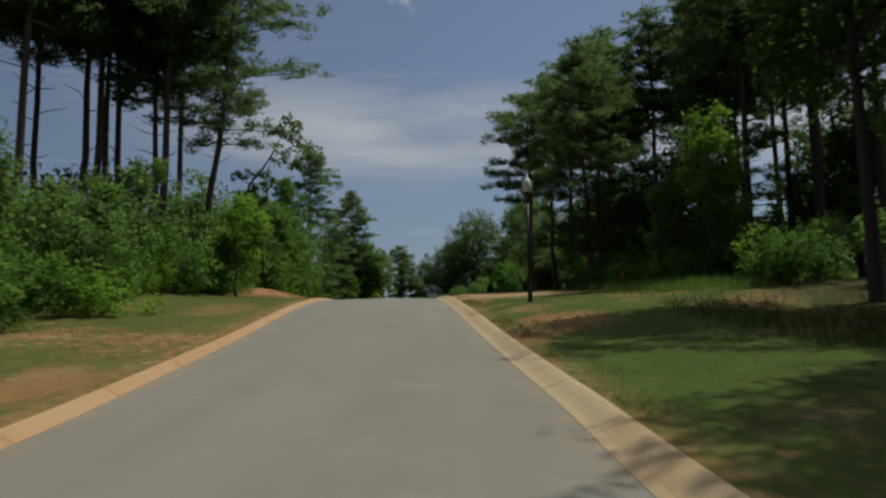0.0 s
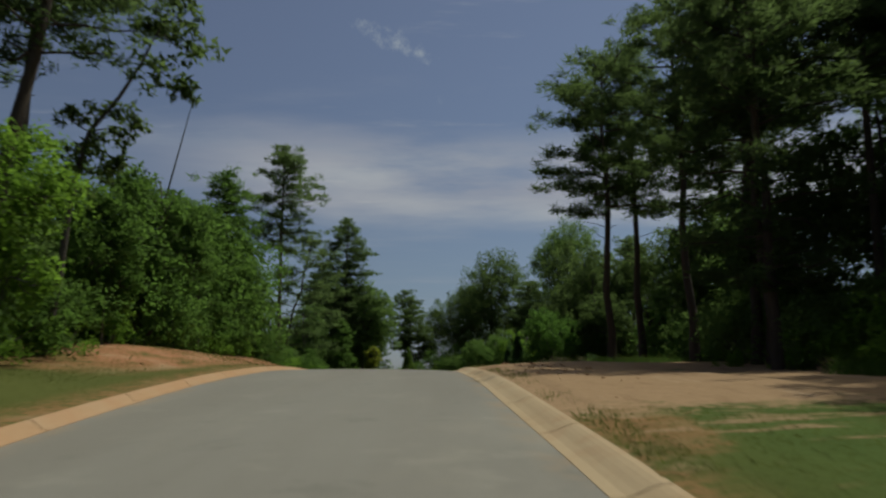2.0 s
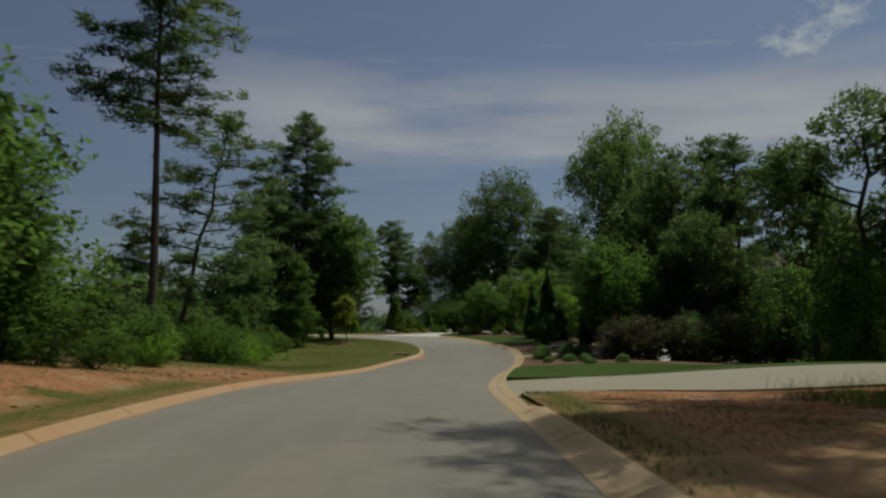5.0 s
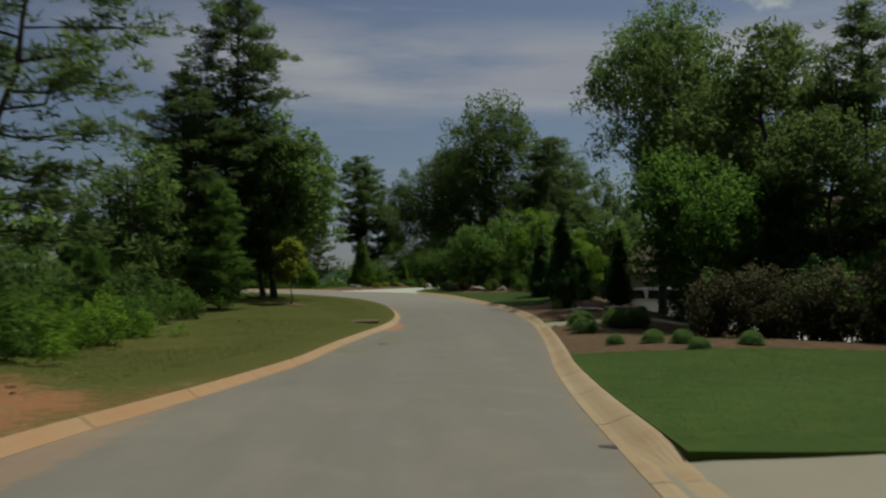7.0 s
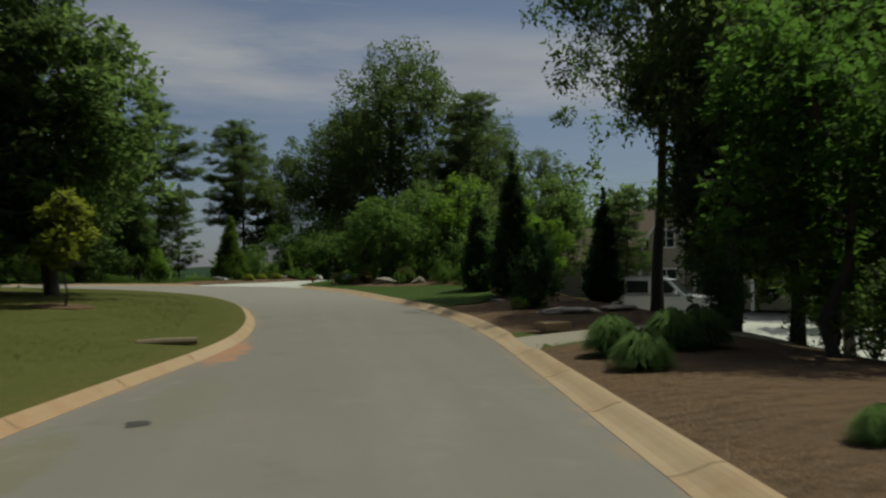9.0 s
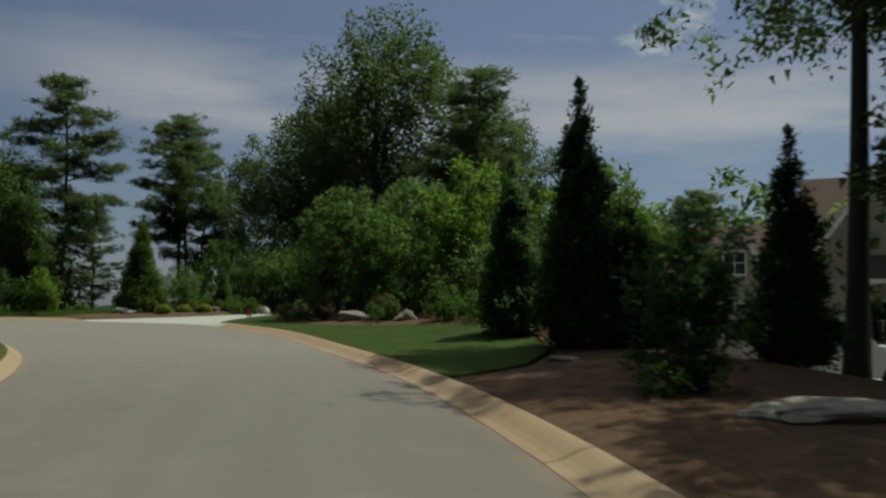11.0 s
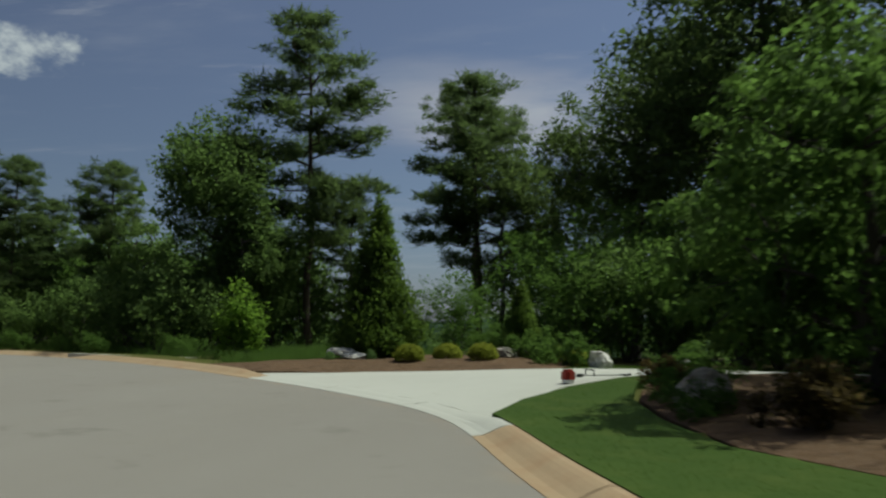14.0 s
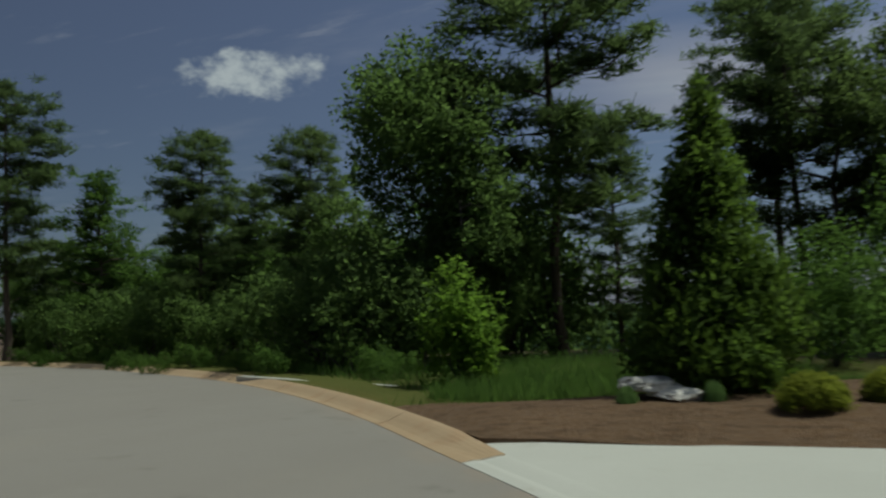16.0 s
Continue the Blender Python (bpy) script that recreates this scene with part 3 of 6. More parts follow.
def off_road(x, y):
    """Metres outside the asphalt, and whether the right side is the nearer."""
    r, l = side_of(x, y, R_LINE), -side_of(x, y, L_LINE)
    return np.maximum(r, l), r > l


def land(x, y, d=None, right=None):
    x, y = np.asarray(x, float), np.asarray(y, float)
    if d is None:
        d, right = off_road(x, y)
    z = road_z(y) + np.where(d > 0.42, KERB_H - 0.01, -0.15)
    e = np.maximum(d - 0.5, 0)
    steep = np.interp(y, [-60, 42, 60], [0.06, 0.06, 0.0])
    up = np.where(right, 0.03 * np.minimum(e, 9) + steep * np.minimum(e, 4) + 0.02 * np.clip(e - 9, 0, 12), 0.075 * np.minimum(e, 6) + 0.04 * np.clip(e - 6, 0, 14))
    fade = np.interp(y, [-60, 55, 80, 118, 140, 400, 5000], [1, 1, 0.55, 0.35, 0.25, 0.6, 0.6])
    roll = 0.10 * np.sin(x * 0.31 + y * 0.17) + 0.07 * np.sin(y * 0.43 - x * 0.21)
    fall = 0.225 * np.clip(x - 7.5, 0, 12) * np.interp(y, [78, 92, 122, 145], [0, 1, 1, 0])
    fall = fall + 0.16 * np.clip(-38 - x, 0, 30)
    knoll = 0.14 * np.exp(-((x - 2.8) ** 2 + (y - 24.4) ** 2) / 9) * np.clip(e, 0, 1)
    bank = np.where(right, 0.0, 0.36 * np.clip((e - 0.9) / 1.8, 0, 1) * np.interp(y, [36, 42, 57, 64], [0, 1, 1, 0]))
    dip = np.where(right, np.clip((e - 0.6) / 4.0, 0, 1) * np.interp(y, [26, 31, 36, 40, 45, 52], [0, 0.24, 0.48, 0.45, 0.2, 0]), 0.0)
    return z + up * fade + roll * np.clip(e / 4, 0, 1) - fall + knoll + bank - dip


def ground_z(x, y):
    return float(land(np.array([x]), np.array([y]))[0])


def inside(poly, x, y):
    c = np.zeros(x.shape, bool)
    j = len(poly) - 1
    for i in range(len(poly)):
        (xi, yi), (xj, yj) = poly[i], poly[j]
        hit = ((yi > y) != (yj > y)) & (x < (xj - xi) * (y - yi) / (yj - yi + 1e-12) + xi)
        c ^= hit
        j = i
    return c


def along(line, y0, y1, out, sign=1):
    """Points beside a stretch of the asphalt's edge."""
    p = line + normals_of(line) * sign * out
    keep = (line[:, 1] > y0 + 0.05) & (line[:, 1] < y1 - 0.05)
    ends = [(float(np.interp(y, line[:, 1], p[:, 0])), float(np.interp(y, line[:, 1], p[:, 1]))) for y in (y0, y1)]
    return [ends[0]] + [tuple(map(float, q)) for q in p[keep]] + [ends[1]]


# outlines of lawns, beds and driveways
LAWN_A = along(R_LINE, 65.6, 78.15, KERB_W) + [(2.1, 77.95), (3.7, 77.3), (9, 77.2), (15, 77.4), (22, 77), (22, 65.0), (12, 65.05), (4, 65.2), (0.7, 65.45)]
BED_A = along(R_LINE, 78.2, 88.8, KERB_W) + [(4.6, 90.3), (8.2, 92.0), (12, 94.0), (22, 92), (22, 77.2), (15, 77.6), (9, 77.4), (3.7, 77.5), (2.1, 78.1)]
BED_B = along(R_LINE, 91.8, 99.4, KERB_W) + [(4.3, 101.3), (5.5, 103.6), (6.0, 107.2), (5.6, 109.2), (4.3, 110.7), (2.4, 112.1), (1.4, 113.2), (0.5, 114.3), (0.0, 115.9), (-0.3, 117.6), (-0.2, 119.2),
                                              (1.2, 121.4), (4, 122.4), (12, 122), (14.5, 117), (11.5, 110), (10.8, 104), (12, 97), (8, 93.6), (4.4, 92.1)]
LAWN_B = along(R_LINE, 99.5, 115.9, KERB_W) + [(-1.85, 117.5), (-1.3, 118.95), (-0.5, 120.1), (0.2, 120.6), (0.9, 121.1), (-0.3, 119.3), (-0.4, 117.6), (-0.1, 115.8), (0.4, 114.2), (1.3, 113.1), (2.3, 112.0), (4.2, 110.6), (5.5, 109.1), (5.9, 107.2), (5.4, 103.7), (4.2, 101.4)]
DRIVE_A = along(R_LINE, 59.5, 65.62, 0.16) + [(0.4, 65.52), (4, 65.24), (12, 65.1), (22, 65.04), (22, 60.0), (4, 59.7)]
WALK_A = along(R_LINE, 89.0, 91.3, 0.16) + [(4.4, 91.9), (8.0, 93.4), (11.5, 95.4), (11.8, 94.4), (8.2, 92.2), (4.6, 90.5)]
COURT = [(13.2, 101.6), (13.0, 103.9), (10.3, 104.5), (11.0, 110), (15.5, 118), (19, 128), (33, 126), (33, 98), (16, 97.5)]
DRIVE_B = along(R_LINE, 116.0, 122.2, KERB_W - 0.02) + [(-7.85, 122.75), (-4.4, 122.7), (0.0, 122.8), (6, 124.2), (14, 126), (14, 122.6), (6, 122.5), (2.2, 121.8), (0.9, 121.2), (0.15, 120.7), (-0.56, 120.2), (-1.36, 119.05), (-1.9, 117.55), (-2.1, 116.5)]
BED_C = along(R_LINE, 122.2, 124.4, KERB_W) + [(-10.2, 125.15), (-9.0, 125.5), (-7.9, 126.2), (-6.6, 127.4), (-4.5, 128.5), (-1.4, 126.8), (-1.5, 124.0), (-1.9, 122.80), (-4.4, 122.66), (-7.5, 122.70), (-7.85, 122.62)]
LAWN_C = [(-1.8, 122.88), (-1.4, 124.0), (-1.3, 126.8), (4, 129), (12, 129), (6, 124.4), (0.0, 122.9)]
PAVED = [DRIVE_A, WALK_A, DRIVE_B, COURT]
PLANTED = [LAWN_A, BED_A, BED_B, LAWN_B, BED_C, LAWN_C]


def edge_gap(poly, x, y):
    """Metres from a point to the nearest side of an outline."""
    p, best = Vector((x, y)), 9.0
    for i in range(len(poly)):
        a, b = Vector(poly[i - 1]), Vector(poly[i])
        t = max(0.0, min(1.0, (p - a).dot(b - a) / max(1e-9, (b - a).length_squared)))
        best = min(best, (p - a - (b - a) * t).length)
    return best


def surface_z(x, y):
    """The land's height, with the mounding of the mulch beds."""
    z = ground_z(x, y)
    for poly, crown in ((BED_A, 0.10), (BED_B, 0.12), (BED_C, 0.20)):
        if inside(poly, np.array([x]), np.array([y]))[0]:
            return z - 0.015 + crown * min(1.0, edge_gap(poly, x, y) / 1.2)
    return z


def build_ground():
    xs = np.arange(-34, 30.01, 0.6)
    xs = np.concatenate([-34 - np.cumsum(1.2 * 1.22 ** np.arange(34)), xs, 30 + np.cumsum(1.2 * 1.22 ** np.arange(34))])
    ys = np.arange(-14, 150.01, 0.6)
    ys = np.concatenate([-14 - np.cumsum(1.2 * 1.25 ** np.arange(26)), ys, 150 + np.cumsum(1.2 * 1.22 ** np.arange(34))])
    xs, ys = np.sort(xs), np.sort(ys)
    X, Y = np.meshgrid(xs, ys)
    d, right = off_road(X, Y)
    Z = land(X, Y, d, right)
    for poly in PAVED:
        Z = np.where(inside(poly, X, Y), Z - 0.35, Z)
    for poly in PLANTED:
        Z = np.where(inside(poly, X, Y), Z - 0.10, Z)
    far = np.hypot(X, Y - 100)
    ridge = np.clip((far - 500) / 600, 0, 1)
    Z = np.where(far > 120, Z * np.clip(1 - (far - 120) / 500, 0, 1) + -14 * np.clip((far - 120) / 380, 0, 1), Z)
    Z = Z + ridge * (24 + 9 * np.sin(X / 210 + 1.3) + 6 * np.sin(X / 83 + Y / 140))
    nx, ny = len(xs), len(ys)
    i = np.arange(nx * ny).reshape(ny, nx)
    faces = np.stack([i[:-1, :-1], i[:-1, 1:], i[1:, 1:], i[1:, :-1]], -1).reshape(-1, 4)
    ob = mesh_ob("ground", np.stack([X, Y, Z], -1).reshape(-1, 3), faces.tolist(), M_GROUND, smooth=True)
    at = ob.data.attributes.new("off_road", "FLOAT", "POINT")
    at.data.foreach_set("value", d.astype(np.float32).ravel())
    return tagged(ob, "uneven grassy ground with red clay patches and leaf litter", "ground", kind="structure")


build_ground()


def build_road():
    n = 260
    ra = np.linspace(0, 1, n)
    at = lambda line: np.column_stack([np.interp(ra, np.linspace(0, 1, len(line)), line[:, k]) for k in (0, 1)])
    R, L = at(R_LINE), at(L_LINE)
    cols = np.array([-0.02, 0.03, 0.08, 0.15, 0.3, 0.5, 0.7, 0.85, 0.92, 0.97, 1.02])
    V = []
    edge = []
    for c in cols:
        p = L + (R - L) * c
        w = np.linalg.norm(R - L, axis=1)
        crown = 0.05 * (1 - (2 * c - 1) ** 2)
        V.append(np.column_stack([p, road_z(p[:, 1]) + crown]))
        edge.append(np.maximum(0, np.minimum(c, 1 - c)) * w)
    V, edge = np.stack(V, 1), np.stack(edge, 1)
    k = len(cols)
    i = np.arange(n * k).reshape(n, k)
    faces = np.stack([i[:-1, :-1], i[:-1, 1:], i[1:, 1:], i[1:, :-1]], -1).reshape(-1, 4)
    ob = mesh_ob("road", V.reshape(-1, 3), faces.tolist(), M_ASPHALT, smooth=True)
    a = ob.data.attributes.new("edge", "FLOAT", "POINT")
    a.data.foreach_set("value", edge.astype(np.float32).ravel())
    return tagged(ob, "worn grey asphalt residential road without markings", "road", kind="structure")


build_road()

# rolled kerb: across from the asphalt, metres out and up
KERB_PROFILE = [(-0.04, -0.12), (-0.04, 0.006), (0.22, 0.020), (0.40, 0.048), (0.56, 0.080), (0.70, 0.104), (0.84, 0.120), (1.0, KERB_H - 0.008), (1.04, -0.12)]


def build_kerb(name, line, sign, gaps, label):
    """A kerb along the asphalt's edge, of cast sections with open joints; low across the driveways."""
    root = tagged(new(name), label, "kerb", kind="structure")
    wide = KERB_W if sign > 0 else KERB_LEFT
    nrm = normals_of(line) * sign
    run = np.concatenate([[0], np.cumsum(np.linalg.norm(np.diff(line, axis=0), axis=1))])
    size = 3.0
    for s0 in np.arange(0, run[-1] - size, size):
        mid = np.array([np.interp(s0 + size / 2, run, line[:, k]) for k in (0, 1)])
        if mid[1] < -12 or mid[0] < -46:
            continue
        V, F = [], []
        s = np.linspace(s0 + 0.012, s0 + size - 0.012, 6)
        k = len(KERB_PROFILE)
        for t in s:
            c = np.array([np.interp(t, run, line[:, j]) for j in (0, 1)])
            nn = np.array([np.interp(t, run, nrm[:, j]) for j in (0, 1)])
            zz = road_z(c[1])
            cut = max(min(1.0, max(0.0, (c[1] - a) / 0.9 + 0.5)) * min(1.0, max(0.0, (b - c[1]) / 0.9 + 0.5)) for a, b in gaps) if gaps else 0.0
            for o, h in KERB_PROFILE:
                hh = h * (1 - 0.7 * cut) if h > 0.03 else h
                w = c + nn * o * wide
                V.append((w[0], w[1], zz + hh))
        for a in range(len(s) - 1):
            for b in range(k - 1):
                q = (a * k + b, a * k + b + 1, (a + 1) * k + b + 1, (a + 1) * k + b)
                F.append(q if sign < 0 else q[::-1])
        F.append(tuple(range(k)))
        F.append(tuple((len(s) - 1) * k + j for j in range(k)))
        mesh_ob("kerb_section", V, F, M_WHITE_DRIVE if sign > 0 and 115.8 < mid[1] < 122.0 else M_KERB, root)
    return root


def build_verge(name, line, sign, label):
    """The strip of ground that meets the back of the kerb."""
    wide = KERB_W if sign > 0 else KERB_LEFT
    outs = np.array([wide - 0.005, 0.7, 1.0, 1.4, 1.9])
    nrm = normals_of(line) * sign
    V, D = [], []
    for o in outs:
        p = line + nrm * o
        d = np.full(len(p), o)
        zz = land(p[:, 0], p[:, 1], d, np.full(len(p), sign > 0))
        z0 = road_z(line[:, 1]) + KERB_H - 0.012
        f = max(0, min(1, (o - wide) / 1.2))
        zf = z0 * (1 - f) + zz * f + (0.02 if o < 1.8 else -0.02) * min(1, f * 4)
        for poly, drop in [(q, 0.5) for q in PAVED] + [(q, 0.09) for q in PLANTED]:
            zf = np.where(inside(poly, p[:, 0] + nrm[:, 0] * 0.25, p[:, 1] + nrm[:, 1] * 0.25), zf - drop, zf)
        V.append(np.column_stack([p, zf]))
        D.append(d)
    V, D = np.stack(V, 1), np.stack(D, 1)
    n, k = V.shape[:2]
    i = np.arange(n * k).reshape(n, k)
    faces = np.stack([i[:-1, :-1], i[:-1, 1:], i[1:, 1:], i[1:, :-1]], -1).reshape(-1, 4)
    if sign < 0:
        faces = faces[:, ::-1]
    ob = mesh_ob(name, V.reshape(-1, 3), faces.tolist(), M_GROUND, smooth=True)
    a = ob.data.attributes.new("off_road", "FLOAT", "POINT")
    a.data.foreach_set("value", D.astype(np.float32).ravel())
    return tagged(ob, label, "verge", kind="structure")


def draped(name, poly, mat, lift, label, category, skirt=0.15, step=0.8, kind="structure", flat=False, crown=0.0):
    """A sheet over the land within an outline, with a turned-down rim."""
    bm = bmesh.new()
    pts = []
    n = len(poly)
    for i in range(n):
        a, b = Vector(poly[i]), Vector(poly[(i + 1) % n])
        m = max(1, int((b - a).length / step))
        pts += [a + (b - a) * t / m for t in range(m)]
    rim = [bm.verts.new((p.x, p.y, 0)) for p in pts]
    bm.faces.new(rim)
    lo = Vector((min(p.x for p in pts), min(p.y for p in pts)))
    hi = Vector((max(p.x for p in pts), max(p.y for p in pts)))
    for axis, a, b in ((0, lo.x, hi.x), (1, lo.y, hi.y)):
        for c in np.arange(a + step, b, step):
            co, no = [(c, 0, 0), (1, 0, 0)] if axis == 0 else [(0, c, 0), (0, 1, 0)]
            bmesh.ops.bisect_plane(bm, geom=bm.verts[:] + bm.edges[:] + bm.faces[:], plane_co=co, plane_no=no)
    bmesh.ops.triangulate(bm, faces=[f for f in bm.faces if len(f.verts) > 4])
    co = np.array([v.co[:2] for v in bm.verts])
    d, right = off_road(co[:, 0], co[:, 1])
    if flat:
        w = np.clip((d - 0.46) / 1.8, 0, 1)
        z = (road_z(co[:, 1]) + np.interp(d, [0, 0.1, 0.41, 0.5], [0.010, 0.012, 0.030, 0.05])) * (1 - w) + land(co[:, 0], co[:, 1], np.maximum(d, 0.5), right) * w
    else:
        z = land(co[:, 0], co[:, 1], np.maximum(d, 0.5), right)
    if crown:
        gap = np.full(len(co), 9.0)
        for i in range(n):
            a, b = np.array(poly[i]), np.array(poly[(i + 1) % n])
            t = np.clip(((co - a) @ (b - a)) / ((b - a) @ (b - a) + 1e-9), 0, 1)
            gap = np.minimum(gap, np.linalg.norm(co - a - t[:, None] * (b - a), axis=1))
        z = z + crown * np.clip(gap / 1.2, 0, 1)
    for v, h in zip(bm.verts, z):
        v.co.z = h + lift
    for f in bm.faces:
        f.normal_update()
        if f.normal.z < 0:
            f.normal_flip()
    edges = [e for e in bm.edges if e.is_boundary]
    r = bmesh.ops.extrude_edge_only(bm, edges=edges)
    for v in r["geom"]:
        if isinstance(v, bmesh.types.BMVert):
            v.co.z -= skirt
    me = bpy.data.meshes.new(name)
    bm.to_mesh(me)
    bm.free()
    me.materials.append(mat)
    return tagged(new(name, me), label, category, kind=kind)


build_verge("verge_right", R_LINE, 1, "grass and clay strip behind the kerb")
RING = [(-8.3 + 0.85 * math.cos(a), 97.6 + 0.75 * math.sin(a)) for a in np.linspace(0, 6.283, 15)[:-1]]
build_verge("verge_left", L_LINE, -1, "olive grass strip with clay behind the kerb")

# lawns, beds and driveways
draped("lawn_front", LAWN_A, M_LAWN, 0.012, "neatly mown bright green front lawn", "lawn", skirt=0.1)
draped("mulch_bed_front", BED_A, M_MULCH, -0.015, "brown bark mulch bed with ornamental grasses", "mulch bed", skirt=0.1, crown=0.1)
draped("mulch_bed_middle", BED_B, M_MULCH, -0.015, "shaded mulch bed with stones below the evergreens", "mulch bed", skirt=0.1, crown=0.12)
draped("lawn_corner", LAWN_B, M_LAWN, 0.010, "mown green lawn curving along the kerb", "lawn", skirt=0.1)
draped("driveway_first", DRIVE_A, M_DRIVE, 0.0, "tan brushed concrete driveway", "driveway", skirt=0.2, flat=True)
draped("path_concrete", WALK_A, M_DRIVE, 0.0, "narrow tan concrete path leading towards the house", "path", skirt=0.2, flat=True)
draped("driveway_court", COURT, M_WHITE_DRIVE, 0.0, "pale concrete parking court before the house", "driveway", skirt=0.2)
draped("driveway_white", DRIVE_B, M_WHITE_DRIVE, 0.0, "wide bright white concrete driveway mouth", "driveway", skirt=0.2, flat=True)
draped("mulch_ring", RING, M_MULCH, 0.02, "brown mulch ring round the sapling", "mulch bed", skirt=0.1, step=0.4, crown=0.04)
draped("mulch_bed_far", BED_C, M_MULCH, -0.015, "raised reddish mulch bed with clipped shrubs", "mulch bed", skirt=0.1, crown=0.2)
STRIP = [(-17.5, 128.80), (-14.4, 127.80), (-12.3, 127.18), (-12.2, 127.34), (-14.3, 128.0), (-17.4, 128.98)]
draped("concrete_strip", STRIP, M_WHITE_DRIVE, 0.02, "narrow pale concrete strip in the grass behind the kerb", "concrete strip", skirt=0.2, step=0.5)
draped("lawn_far", LAWN_C, M_LAWN, 0.0, "strip of mown lawn beyond the white drive", "lawn", skirt=0.1)


# ---- plants ----
def rand_dirs(rng, n):
    v = rng.normal(size=(n, 3))
    return v / np.linalg.norm(v, axis=1)[:, None]


def rounded(rng, local, crown):
    """Leaf facings: outwards from the clump and from the whole crown, a little upwards, with some scatter."""
    big = crown / (np.percentile(np.linalg.norm(crown, axis=1), 80) + 1e-6)
    n = local * 0.60 + big * 0.40 + rng.normal(size=local.shape) * 0.18 + np.array([0, 0, 0.62])
    return n / (np.linalg.norm(n, axis=1)[:, None] + 1e-9)


def leaves(rng, centre, spread, per, size, long=1.6, flat=0.0, droop=0.0, kite=True):
    """Leaf blades round each centre: an array of quads or triangles."""
    c = np.repeat(np.asarray(centre, float), per, 0)
    s = np.repeat(np.atleast_1d(spread) * np.ones(len(centre)), per)
    d = rand_dirs(rng, len(c))
    r = rng.random(len(c)) ** 0.45
    off = d * (r * s)[:, None]
    off[:, 2] *= 1 - 0.45 * flat
    p = c + off
    a = rand_dirs(rng, len(c)) + d * 0.5
    a[:, 2] = a[:, 2] * (1 - flat) - droop
    a /= np.linalg.norm(a, axis=1)[:, None] + 1e-9
    nrm = rand_dirs(rng, len(c)) + np.array([0, 0, 0.9])
    b = np.cross(nrm, a)
    b /= np.linalg.norm(b, axis=1)[:, None] + 1e-9
    k = size * (0.6 + 0.8 * rng.random(len(c)))
    L, W = (k * long)[:, None] * a, (k * 0.5)[:, None] * b
    hub = np.asarray(centre, float).mean(0)
    out = rounded(rng, d * r[:, None], c - hub)
    if kite:
        return np.stack([p, p + L * 0.45 + W, p + L, p + L * 0.45 - W, out], 1)
    return np.stack([p - W, p + W, p + L, out], 1)


def needles(rng, centre, spread, per, length, width):
    """Tufts of needle blades that fan out and up from each centre."""
    c = np.repeat(np.asarray(centre, float), per, 0)
    s = np.repeat(np.atleast_1d(spread) * np.ones(len(centre)), per)
    d = rand_dirs(rng, len(c))
    d[:, 2] = np.abs(d[:, 2]) * 0.9 - 0.25
    d /= np.linalg.norm(d, axis=1)[:, None]
    off = rand_dirs(rng, len(c)) * (s * rng.random(len(c)) ** 0.5)[:, None]
    off[:, 2] *= 0.5
    p = c + off
    b = np.cross(d, rand_dirs(rng, len(c)))
    b /= np.linalg.norm(b, axis=1)[:, None] + 1e-9
    L = d * (length * (0.6 + 0.7 * rng.random(len(c))))[:, None]
    W = b * (width * (0.7 + 0.6 * rng.random(len(c))))[:, None]
    hub = np.asarray(centre, float).mean(0)
    return np.stack([p - W, p + W, p + L, rounded(rng, off / s[:, None], (c - hub) * np.array([1, 1, 0.4]))], 1)


def bent(rng, a, b, n, wob):
    a, b = np.array(a, float), np.array(b, float)
    pts = [a + (b - a) * t for t in np.linspace(0, 1, n)]
    for i in range(1, n - 1):
        pts[i] = pts[i] + rng.normal(size=3) * wob
    return pts


